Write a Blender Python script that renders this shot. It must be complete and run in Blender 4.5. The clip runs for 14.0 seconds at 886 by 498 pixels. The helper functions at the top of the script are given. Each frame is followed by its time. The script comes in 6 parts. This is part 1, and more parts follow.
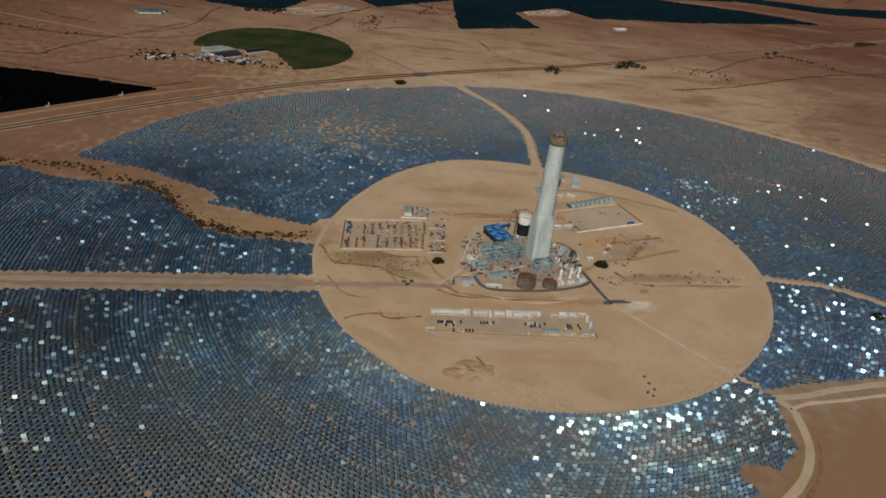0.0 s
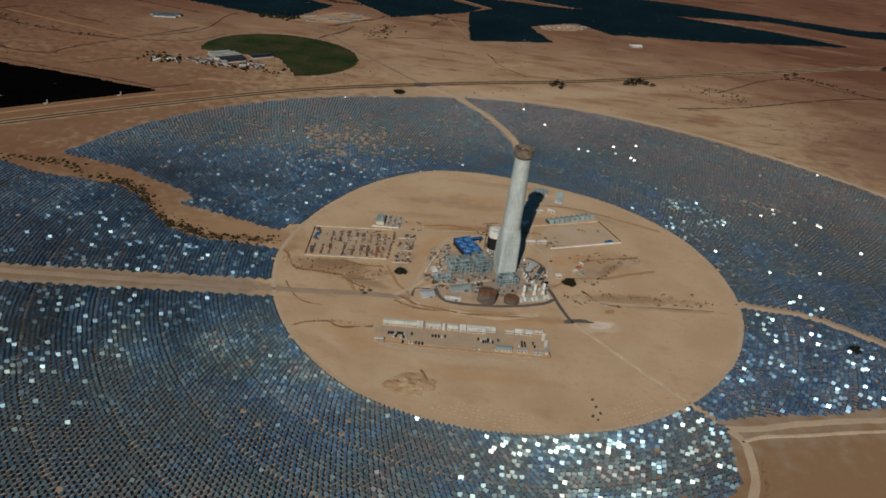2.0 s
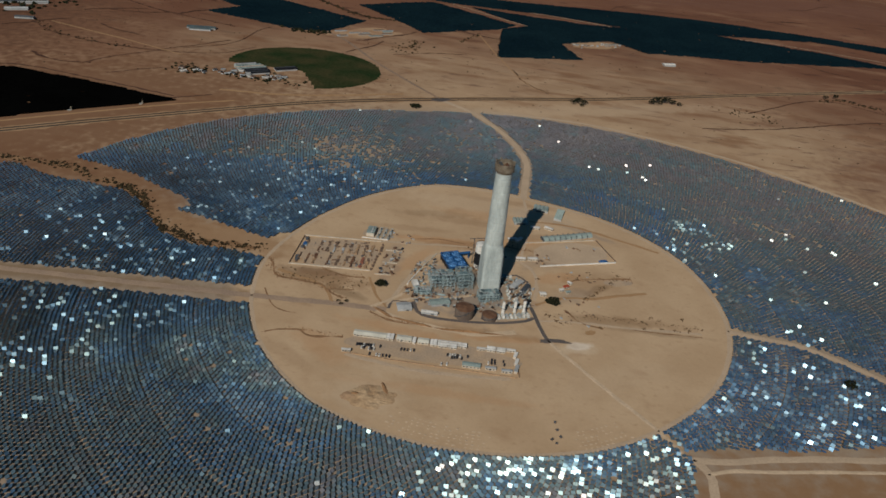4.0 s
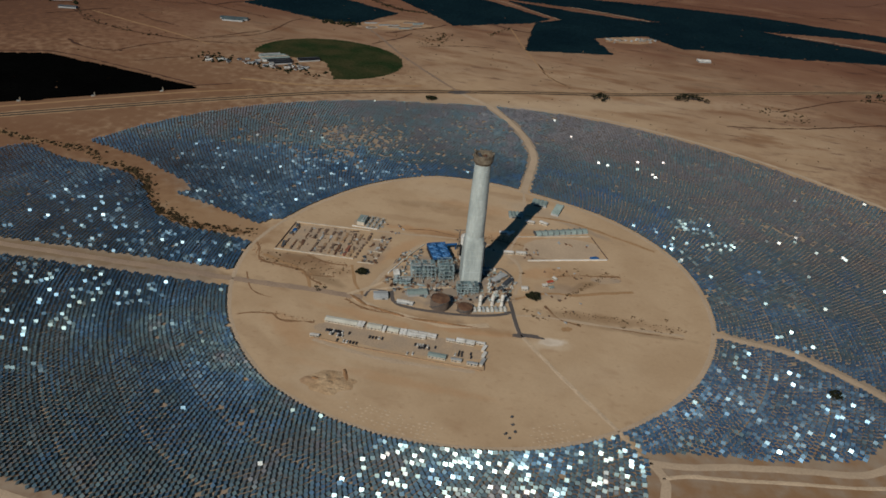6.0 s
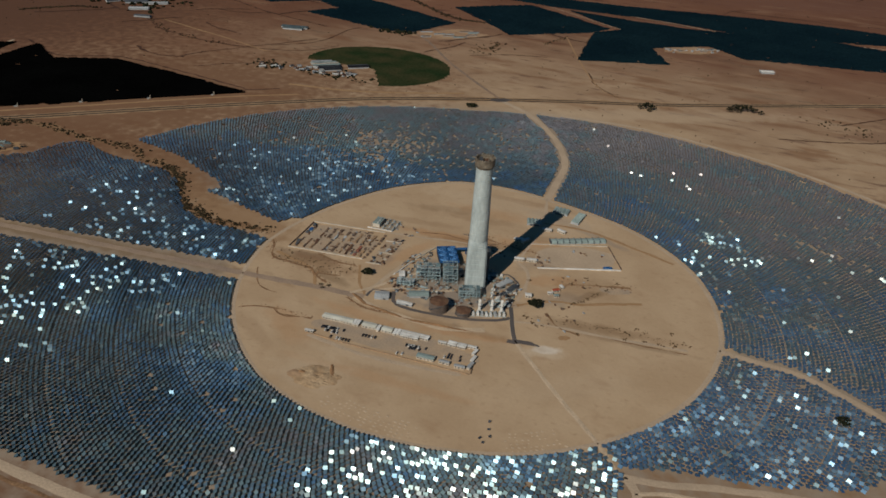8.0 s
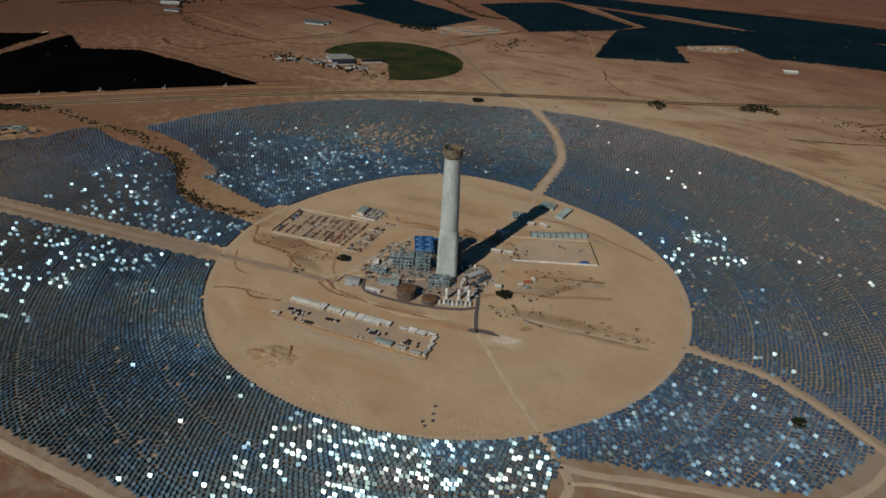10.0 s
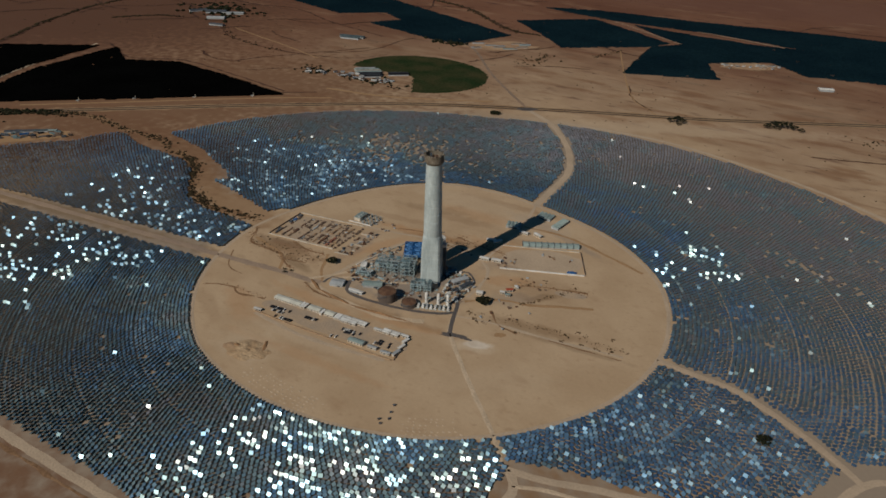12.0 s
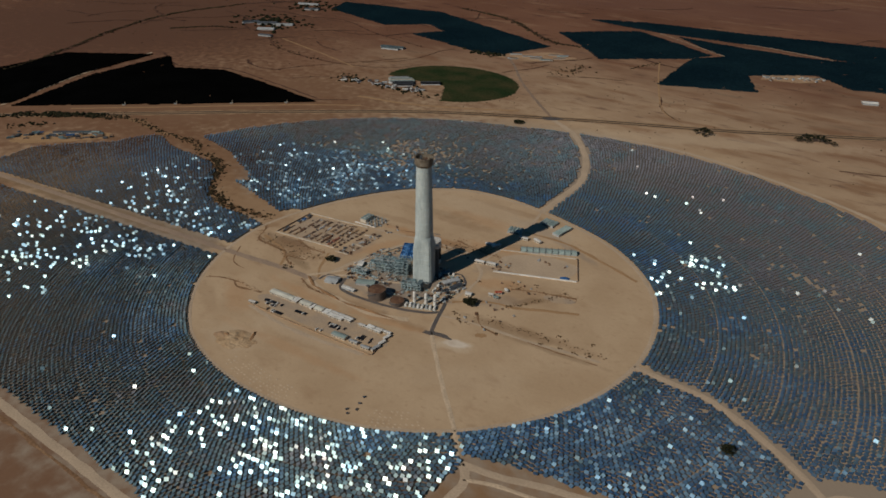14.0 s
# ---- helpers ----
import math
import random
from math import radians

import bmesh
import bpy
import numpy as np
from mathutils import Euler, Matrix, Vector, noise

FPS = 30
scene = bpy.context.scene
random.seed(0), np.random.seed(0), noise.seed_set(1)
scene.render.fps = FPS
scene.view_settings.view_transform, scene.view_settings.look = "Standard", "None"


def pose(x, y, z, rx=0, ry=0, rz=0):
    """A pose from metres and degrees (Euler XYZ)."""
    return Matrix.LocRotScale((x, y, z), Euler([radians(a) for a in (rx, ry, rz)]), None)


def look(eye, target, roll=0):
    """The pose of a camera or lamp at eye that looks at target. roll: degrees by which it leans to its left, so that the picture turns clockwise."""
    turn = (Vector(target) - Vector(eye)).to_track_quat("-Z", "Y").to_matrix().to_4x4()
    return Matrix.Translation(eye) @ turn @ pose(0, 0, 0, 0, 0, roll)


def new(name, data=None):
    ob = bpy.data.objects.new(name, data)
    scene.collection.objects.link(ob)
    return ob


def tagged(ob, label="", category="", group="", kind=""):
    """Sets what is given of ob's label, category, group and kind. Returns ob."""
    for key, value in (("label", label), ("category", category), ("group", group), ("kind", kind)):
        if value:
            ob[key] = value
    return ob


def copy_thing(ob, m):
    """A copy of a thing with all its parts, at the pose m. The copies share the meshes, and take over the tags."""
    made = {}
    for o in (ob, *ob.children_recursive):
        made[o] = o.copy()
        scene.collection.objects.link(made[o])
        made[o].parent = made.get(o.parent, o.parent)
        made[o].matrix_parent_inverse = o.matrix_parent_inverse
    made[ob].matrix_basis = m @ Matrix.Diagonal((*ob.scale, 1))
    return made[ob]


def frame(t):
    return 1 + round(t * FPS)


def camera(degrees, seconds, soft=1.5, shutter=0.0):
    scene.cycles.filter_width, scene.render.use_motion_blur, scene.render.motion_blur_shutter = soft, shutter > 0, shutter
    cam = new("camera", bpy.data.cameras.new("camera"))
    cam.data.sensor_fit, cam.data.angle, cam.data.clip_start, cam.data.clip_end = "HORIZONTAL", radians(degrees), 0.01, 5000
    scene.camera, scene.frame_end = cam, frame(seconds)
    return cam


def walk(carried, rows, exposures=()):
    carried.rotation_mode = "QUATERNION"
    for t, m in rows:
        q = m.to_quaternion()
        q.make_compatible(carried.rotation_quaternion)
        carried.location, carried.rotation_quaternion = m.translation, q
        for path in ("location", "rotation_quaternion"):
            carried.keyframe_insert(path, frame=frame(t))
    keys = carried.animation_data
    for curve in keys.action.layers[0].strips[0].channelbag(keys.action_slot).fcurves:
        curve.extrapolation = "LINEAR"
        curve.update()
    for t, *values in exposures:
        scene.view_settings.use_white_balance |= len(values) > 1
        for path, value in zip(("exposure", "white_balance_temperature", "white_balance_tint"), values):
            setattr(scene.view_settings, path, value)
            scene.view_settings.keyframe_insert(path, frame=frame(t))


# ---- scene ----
cam = camera(63.3, 14.0, soft=1.7)
PATH = [
    (0, (-124.948, -633.884, 396.472), (-124.812, -630.492, 394.358), 6.1),
    (0.5, (-106.503, -630.924, 396.586), (-106.435, -627.536, 394.462), 6.3),
    (1, (-87.971, -628.037, 396.749), (-87.953, -624.645, 394.629), 6.5),
    (1.5, (-69.438, -625.295, 396.980), (-69.450, -621.905, 394.856), 6.7),
    (2, (-50.932, -622.470, 397.210), (-51.012, -619.052, 395.134), 6.7),
    (2.5, (-32.593, -619.603, 397.447), (-32.759, -616.159, 395.419), 6.4),
    (3, (-14.207, -616.395, 397.638), (-14.457, -612.949, 395.624), 6.3),
    (5.5, (77.678, -597.404, 398.362), (77.048, -594.034, 396.300), 5.3),
    (6, (96.230, -593.562, 398.323), (95.520, -590.214, 396.253), 5.2),
    (6.5, (114.908, -589.351, 398.186), (114.120, -586.015, 396.124), 5.1),
    (7, (133.626, -584.919, 398.005), (132.764, -581.589, 395.963), 5.1),
    (7.5, (152.248, -580.331, 397.850), (151.246, -577.025, 395.832), 4.3),
    (8, (171.075, -575.821, 397.706), (169.919, -572.583, 395.660), 3.4),
    (8.5, (189.651, -571.418, 397.480), (188.423, -568.212, 395.430), 3.3),
    (9, (208.281, -566.623, 397.172), (207.007, -563.449, 395.098), 3.2),
    (11.5, (301.148, -539.983, 393.312), (299.504, -536.935, 391.312), 2.0),
    (12, (319.391, -534.282, 392.861), (317.671, -531.264, 390.877), 1.8),
    (12.5, (337.649, -528.579, 392.420), (335.861, -525.595, 390.444), 1.6),
    (13, (356.040, -522.543, 392.044), (354.166, -519.599, 390.090), 1.4),
    (13.5, (374.514, -516.048, 391.784), (372.530, -513.166, 389.848), 0.7),
    (14, (392.815, -509.124, 391.558), (390.769, -506.276, 389.630), 0.6),
]
walk(cam, [(t, look(eye, target, roll)) for t, eye, target, roll in PATH],
     exposures=[(0, -0.51, 6680, 10), (2, -0.57, 6680, 10), (6, -0.60, 6560, 9), (9, -0.70, 6560, 9), (14, -0.79, 6640, 10)])

PLAN = 0.7      # metres to a unit of the plan

# ---- light: late-morning desert sun from the south, clear sky ----
SUN_TO = Vector((-0.171, -0.796, 0.598)).normalized()      # towards the sun
world = bpy.data.worlds.new("desert_sky")
scene.world = world
world.use_nodes = True
wn = world.node_tree.nodes
sky = wn.new("ShaderNodeTexSky")
sky.sky_type, sky.sun_disc = "NISHITA", False
sky.sun_elevation = math.asin(SUN_TO.z)
sky.sun_rotation = math.atan2(SUN_TO.x, SUN_TO.y)
sky.altitude, sky.air_density, sky.dust_density, sky.ozone_density = 300, 1.0, 0.8, 1.6
wn["Background"].inputs["Strength"].default_value = 0.027
deep = wn.new("ShaderNodeVectorMath")      # the dry, deep blue of a high desert sky
deep.operation = "MULTIPLY"
deep.inputs[1].default_value = (0.40, 1.10, 1.62)
world.node_tree.links.new(sky.outputs["Color"], deep.inputs[0])
world.node_tree.links.new(deep.outputs["Vector"], wn["Background"].inputs["Color"])
sun_data = bpy.data.lights.new("sun", "SUN")
sun_data.energy, sun_data.angle, sun_data.color = 5.0, radians(0.53), (1.0, 0.95, 0.88)
sun = new("sun", sun_data)
sun.matrix_world = look(SUN_TO * 900, (0, 0, 0))


# ---- materials ----
def plan_position(n, l):
    """The place in plan units, for textures at true size."""
    sc = n.new("ShaderNodeVectorMath")
    sc.operation = "SCALE"
    sc.inputs["Scale"].default_value = 1 / PLAN
    l.new(n.new("ShaderNodeNewGeometry").outputs["Position"], sc.inputs[0])
    return sc.outputs["Vector"]


def material(name, colour, rough=0.8, metal=0.0, scales=(0.05, 0.6), vary=0.25, bump=0.0, bump_scale=1.0, second=None, island=0.0, per_object=0.0,
             stretch=None, spec=0.3):
    """A surface with variation at two scales; second is the colour of stains and patches, island and per_object tint single pieces."""
    m = bpy.data.materials.new(name)
    m.use_nodes = True
    nt = m.node_tree
    n, l = nt.nodes, nt.links
    bsdf = n["Principled BSDF"]
    bsdf.inputs["Roughness"].default_value, bsdf.inputs["Metallic"].default_value = rough, metal
    bsdf.inputs["Specular IOR Level"].default_value = spec
    co = plan_position(n, l)
    if stretch:
        mp = n.new("ShaderNodeMapping")
        mp.inputs["Scale"].default_value = stretch
        l.new(co, mp.inputs["Vector"])
        co = mp.outputs["Vector"]
    big, small = n.new("ShaderNodeTexNoise"), n.new("ShaderNodeTexNoise")
    for tex, s, d in ((big, scales[0], 6.0), (small, scales[1], 4.0)):
        tex.inputs["Scale"].default_value, tex.inputs["Detail"].default_value = s, d
        l.new(co, tex.inputs["Vector"])
    ramp = n.new("ShaderNodeValToRGB")
    other = second or tuple(c * (1 - vary) for c in colour)
    ramp.color_ramp.elements[0].position, ramp.color_ramp.elements[1].position = 0.36, 0.66
    ramp.color_ramp.elements[0].color, ramp.color_ramp.elements[1].color = (*other, 1), (*colour, 1)
    l.new(big.outputs["Fac"], ramp.inputs["Fac"])
    value = n.new("ShaderNodeMapRange")
    value.inputs["From Min"].default_value, value.inputs["From Max"].default_value = 0.25, 0.75
    value.inputs["To Min"].default_value, value.inputs["To Max"].default_value = 1 - vary, 1 + vary
    l.new(small.outputs["Fac"], value.inputs["Value"])
    mul = n.new("ShaderNodeVectorMath")
    mul.operation = "SCALE"
    l.new(ramp.outputs["Color"], mul.inputs[0])
    l.new(value.outputs["Result"], mul.inputs["Scale"])
    out = mul.outputs["Vector"]
    for amount, node, socket in ((island, "ShaderNodeNewGeometry", "Random Per Island"), (per_object, "ShaderNodeObjectInfo", "Random")):
        if amount:
            rnd, rng, mul2 = n.new(node), n.new("ShaderNodeMapRange"), n.new("ShaderNodeVectorMath")
            rng.inputs["To Min"].default_value, rng.inputs["To Max"].default_value = 1 - amount, 1 + amount
            mul2.operation = "SCALE"
            l.new(rnd.outputs[socket], rng.inputs["Value"])
            l.new(out, mul2.inputs[0])
            l.new(rng.outputs["Result"], mul2.inputs["Scale"])
            out = mul2.outputs["Vector"]
    l.new(out, bsdf.inputs["Base Color"])
    if bump:
        bt, bn = n.new("ShaderNodeTexNoise"), n.new("ShaderNodeBump")
        bt.inputs["Scale"].default_value, bt.inputs["Detail"].default_value = bump_scale, 6.0
        bn.inputs["Distance"].default_value = bump
        l.new(co, bt.inputs["Vector"])
        l.new(bt.outputs["Fac"], bn.inputs["Height"])
        l.new(bn.outputs["Normal"], bsdf.inputs["Normal"])
    return m


def mirror_material():
    """Silvered heliostat glass under a film of dust that differs from mirror to mirror and at random over the field;
    GLASS_MARKS paint block-by-block sky reflection and dimming into it.
    """
    m = bpy.data.materials.new("mirror_glass")
    m.use_nodes = True
    n, l = m.node_tree.nodes, m.node_tree.links
    bsdf = n["Principled BSDF"]
    geo, info, add, frac = n.new("ShaderNodeNewGeometry"), n.new("ShaderNodeObjectInfo"), n.new("ShaderNodeMath"), n.new("ShaderNodeMath")
    add.operation, frac.operation = "ADD", "FRACT"
    l.new(geo.outputs["Random Per Island"], add.inputs[0])
    l.new(info.outputs["Random"], add.inputs[1])
    l.new(add.outputs["Value"], frac.inputs[0])
    patch, mixed, share = n.new("ShaderNodeTexNoise"), n.new("ShaderNodeMath"), n.new("ShaderNodeMapRange")
    patch.inputs["Scale"].default_value, patch.inputs["Detail"].default_value = 0.021, 3.0
    l.new(plan_position(n, l), patch.inputs["Vector"])
    share.inputs["From Min"].default_value, share.inputs["From Max"].default_value = 0.28, 0.74
    share.inputs["To Min"].default_value, share.inputs["To Max"].default_value = 0.0, 0.76
    l.new(patch.outputs["Fac"], share.inputs["Value"])
    mixed.operation = "MULTIPLY_ADD"
    mixed.inputs[1].default_value = 0.28
    l.new(frac.outputs["Value"], mixed.inputs[0])
    l.new(share.outputs["Result"], mixed.inputs[2])
    # placed dulling, blueing and darkening that paint in sky reflection and edge dimming
    dulling, washed, worn = [], [], []
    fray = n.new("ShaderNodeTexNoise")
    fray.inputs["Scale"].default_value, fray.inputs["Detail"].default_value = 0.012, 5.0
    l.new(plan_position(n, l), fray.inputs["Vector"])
    for x, y, rx, ry, turn, dirt, hue, darkening in GLASS_MARKS:
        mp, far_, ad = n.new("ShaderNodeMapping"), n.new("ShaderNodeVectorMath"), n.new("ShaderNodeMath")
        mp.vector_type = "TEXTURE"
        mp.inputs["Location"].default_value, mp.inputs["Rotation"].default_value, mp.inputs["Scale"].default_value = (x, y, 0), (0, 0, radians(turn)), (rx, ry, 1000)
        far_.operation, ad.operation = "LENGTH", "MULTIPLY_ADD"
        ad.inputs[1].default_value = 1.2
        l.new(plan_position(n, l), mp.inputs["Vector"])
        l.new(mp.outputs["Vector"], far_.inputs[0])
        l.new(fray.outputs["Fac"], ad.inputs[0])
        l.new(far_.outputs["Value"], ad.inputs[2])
        for amount, sums in ((-dirt, dulling), (hue, washed), (darkening, worn)):
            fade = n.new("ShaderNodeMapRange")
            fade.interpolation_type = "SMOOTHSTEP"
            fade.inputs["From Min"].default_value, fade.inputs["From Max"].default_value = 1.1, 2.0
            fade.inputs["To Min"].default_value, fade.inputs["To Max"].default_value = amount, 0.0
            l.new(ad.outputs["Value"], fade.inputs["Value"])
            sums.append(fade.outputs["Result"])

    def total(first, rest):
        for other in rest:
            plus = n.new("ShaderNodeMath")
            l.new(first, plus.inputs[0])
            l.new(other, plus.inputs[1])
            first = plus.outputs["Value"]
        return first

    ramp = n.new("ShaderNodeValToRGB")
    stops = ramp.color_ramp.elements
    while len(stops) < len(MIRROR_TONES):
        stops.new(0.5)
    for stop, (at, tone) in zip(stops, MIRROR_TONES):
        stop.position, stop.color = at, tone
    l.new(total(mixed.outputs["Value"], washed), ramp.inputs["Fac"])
    # painted dimming: scales the glass colour down in the marked places
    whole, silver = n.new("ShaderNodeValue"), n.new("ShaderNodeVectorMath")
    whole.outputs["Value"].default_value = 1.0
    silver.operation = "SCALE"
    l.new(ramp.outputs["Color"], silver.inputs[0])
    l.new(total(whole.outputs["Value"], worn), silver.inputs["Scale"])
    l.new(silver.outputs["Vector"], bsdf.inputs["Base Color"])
    rough = n.new("ShaderNodeMapRange")
    rough.inputs["To Min"].default_value, rough.inputs["To Max"].default_value = 0.485, 0.455
    l.new(frac.outputs["Value"], rough.inputs["Value"])
    l.new(rough.outputs["Result"], bsdf.inputs["Roughness"])
    drift, dust = n.new("ShaderNodeTexNoise"), n.new("ShaderNodeMapRange")
    drift.inputs["Scale"].default_value, drift.inputs["Detail"].default_value = 0.016, 6.0
    l.new(plan_position(n, l), drift.inputs["Vector"])
    dust.inputs["From Min"].default_value, dust.inputs["From Max"].default_value = 0.30, 0.70
    dust.inputs["To Min"].default_value, dust.inputs["To Max"].default_value = DUSTY, CLEAN
    l.new(drift.outputs["Fac"], dust.inputs["Value"])
    l.new(total(dust.outputs["Result"], dulling), bsdf.inputs["Metallic"])
    return m


def desert_material():
    """Loess and sand: pale graded soil near the plant, redder and darker stony plain far out with the view's edge
    darkening painted in, with streaks, drifts and fine grain.
    """
    m = bpy.data.materials.new("desert_soil")
    m.use_nodes = True
    n, l = m.node_tree.nodes, m.node_tree.links
    bsdf = n["Principled BSDF"]
    bsdf.inputs["Roughness"].default_value, bsdf.inputs["Specular IOR Level"].default_value = 0.95, 0.1
    pos = plan_position(n, l)

    def tex(scale, detail, stretch=(1, 1, 1), turn=0.0):
        mp, t = n.new("ShaderNodeMapping"), n.new("ShaderNodeTexNoise")
        mp.inputs["Scale"].default_value, mp.inputs["Rotation"].default_value = stretch, (0, 0, turn)
        t.inputs["Scale"].default_value, t.inputs["Detail"].default_value = scale, detail
        l.new(pos, mp.inputs["Vector"])
        l.new(mp.outputs["Vector"], t.inputs["Vector"])
        return t.outputs["Fac"]

    def mix(fac, a, b):
        x = n.new("ShaderNodeMix")
        x.data_type = "RGBA"
        l.new(fac, x.inputs["Factor"])
        for socket, v in (("A", a), ("B", b)):
            sock = [i for i in x.inputs if i.name == socket and i.type == "RGBA"][0]
            if isinstance(v, tuple):
                sock.default_value = (*v, 1)
            else:
                l.new(v, sock)
        return [o for o in x.outputs if o.type == "RGBA"][0]

    def band(fac, low, high):
        r = n.new("ShaderNodeMapRange")
        r.interpolation_type = "SMOOTHSTEP"
        r.inputs["From Min"].default_value, r.inputs["From Max"].default_value = low, high
        l.new(fac, r.inputs["Value"])
        return r.outputs["Result"]

    near = mix(band(tex(0.012, 5), 0.35, 0.68), SAND_A, SAND_B)
    near = mix(band(tex(0.02, 7, (1, 2, 1), 0.3), 0.55, 0.85), near, SAND_C)
    near = mix(band(tex(0.09, 5, (1, 1.6, 1), 0.9), 0.56, 0.80), near, SAND_D)
    far = mix(band(tex(0.0022, 6), 0.35, 0.65), FAR_A, FAR_B)
    far = mix(band(tex(0.0045, 9, (1, 3, 1), 0.4), 0.52, 0.70), far, FAR_D)
    far = mix(band(tex(0.01, 8, (1, 4, 1), -0.5), 0.56, 0.74), far, FAR_C)
    # the graded site fades into the open plain
    dist = n.new("ShaderNodeVectorMath")
    dist.operation = "LENGTH"
    l.new(pos, dist.inputs[0])
    wob = n.new("ShaderNodeMath")
    wob.operation = "MULTIPLY_ADD"
    l.new(tex(0.004, 4), wob.inputs[0])
    wob.inputs[1].default_value = 900
    l.new(dist.outputs["Value"], wob.inputs[2])
    # wind drifts, stony strips and washed fans on the open plain
    drift = mix(band(tex(0.0065, 9, (1, 2.6, 1), 0.5), 0.50, 0.68), near, PLAIN_BROWN)
    drift = mix(band(tex(0.014, 8, (1, 3.5, 1), 0.35), 0.56, 0.74), drift, PLAIN_STONY)
    drift = mix(band(tex(0.011, 7, (1, 2.2, 1), 0.7), 0.58, 0.76), drift, PLAIN_PALE)
    near = mix(band(dist.outputs["Value"], 720, 900), near, drift)
    colour = mix(band(wob.outputs["Value"], 900, 2300), near, far)
    # greyer, darker ground tone under the mirrors
    field = n.new("ShaderNodeMapRange")
    field.interpolation_type = "SMOOTHSTEP"
    field.inputs["From Min"].default_value, field.inputs["From Max"].default_value = 340, 370
    field.inputs["To Max"].default_value = 0.95
    l.new(dist.outputs["Value"], field.inputs["Value"])
    field_out = n.new("ShaderNodeMath")
    field_out.operation = "MULTIPLY"
    l.new(field.outputs["Result"], field_out.inputs[0])
    open_plain = n.new("ShaderNodeMapRange")
    open_plain.inputs["From Min"].default_value, open_plain.inputs["From Max"].default_value = 690, 780
    open_plain.inputs["To Min"].default_value, open_plain.inputs["To Max"].default_value = 1.0, 0.0
    l.new(dist.outputs["Value"], open_plain.inputs["Value"])
    l.new(open_plain.outputs["Result"], field_out.inputs[1])
    colour = mix(field_out.outputs["Value"], colour, FIELD_SOIL)
    edge_noise = tex(0.05, 5)
    for x, y, rx, ry, turn, tone, amount in SOIL_MARKS:
        mp, far_, ad, fade = n.new("ShaderNodeMapping"), n.new("ShaderNodeVectorMath"), n.new("ShaderNodeMath"), n.new("ShaderNodeMapRange")
        mp.vector_type = "TEXTURE"
        mp.inputs["Location"].default_value, mp.inputs["Rotation"].default_value, mp.inputs["Scale"].default_value = (x, y, 0), (0, 0, radians(turn)), (rx, ry, 1000)
        far_.operation, ad.operation = "LENGTH", "MULTIPLY_ADD"
        ad.inputs[1].default_value = 1.4
        fade.interpolation_type = "SMOOTHSTEP"
        fade.inputs["From Min"].default_value, fade.inputs["From Max"].default_value = 1.1, 1.8
        fade.inputs["To Min"].default_value, fade.inputs["To Max"].default_value = amount, 0.0
        l.new(pos, mp.inputs["Vector"])
        l.new(mp.outputs["Vector"], far_.inputs[0])
        l.new(edge_noise, ad.inputs[0])
        l.new(far_.outputs["Value"], ad.inputs[2])
        l.new(ad.outputs["Value"], fade.inputs["Value"])
        colour = mix(fade.outputs["Result"], colour, tone)
    grain = n.new("ShaderNodeMapRange")
    grain.inputs["From Min"].default_value, grain.inputs["From Max"].default_value = 0.3, 0.7
    grain.inputs["To Min"].default_value, grain.inputs["To Max"].default_value = 0.965, 1.03
    l.new(tex(0.25, 8), grain.inputs["Value"])
    sc = n.new("ShaderNodeVectorMath")
    sc.operation = "SCALE"
    l.new(colour, sc.inputs[0])
    l.new(grain.outputs["Result"], sc.inputs["Scale"])
    l.new(sc.outputs["Vector"], bsdf.inputs["Base Color"])
    bn = n.new("ShaderNodeBump")
    bn.inputs["Distance"].default_value, bn.inputs["Strength"].default_value = 0.8, 0.25
    l.new(tex(0.06, 10), bn.inputs["Height"])
    l.new(bn.outputs["Normal"], bsdf.inputs["Normal"])
    return m


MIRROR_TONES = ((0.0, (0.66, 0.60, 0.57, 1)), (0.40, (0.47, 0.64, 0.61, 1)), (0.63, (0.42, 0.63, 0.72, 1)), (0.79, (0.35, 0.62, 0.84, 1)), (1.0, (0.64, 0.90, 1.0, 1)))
# tones of reflected sky and dimming of the view's edge painted into the glass by place: x, y, half-lengths, turn,
# dulling, tone, darkening
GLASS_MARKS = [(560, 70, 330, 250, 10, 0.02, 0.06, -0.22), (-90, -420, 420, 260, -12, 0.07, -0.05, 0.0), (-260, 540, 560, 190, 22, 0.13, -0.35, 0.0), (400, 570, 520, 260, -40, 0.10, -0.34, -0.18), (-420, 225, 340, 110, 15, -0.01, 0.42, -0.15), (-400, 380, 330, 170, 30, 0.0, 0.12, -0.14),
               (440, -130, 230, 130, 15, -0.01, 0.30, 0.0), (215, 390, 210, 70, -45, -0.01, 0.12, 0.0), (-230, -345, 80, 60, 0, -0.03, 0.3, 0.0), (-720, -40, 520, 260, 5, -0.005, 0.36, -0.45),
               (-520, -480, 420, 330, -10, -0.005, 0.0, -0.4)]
DUSTY, CLEAN = 0.955, 0.989
PALE_SOIL, BROWN_SOIL, GREY_SOIL, RED_SOIL = (0.54, 0.41, 0.275), (0.26, 0.15, 0.076), (0.25, 0.205, 0.165), (0.16, 0.075, 0.048)
# brown soil with the darkening of the view's left edge put into its colour
DIMMED_LOESS = (0.185, 0.094, 0.05)
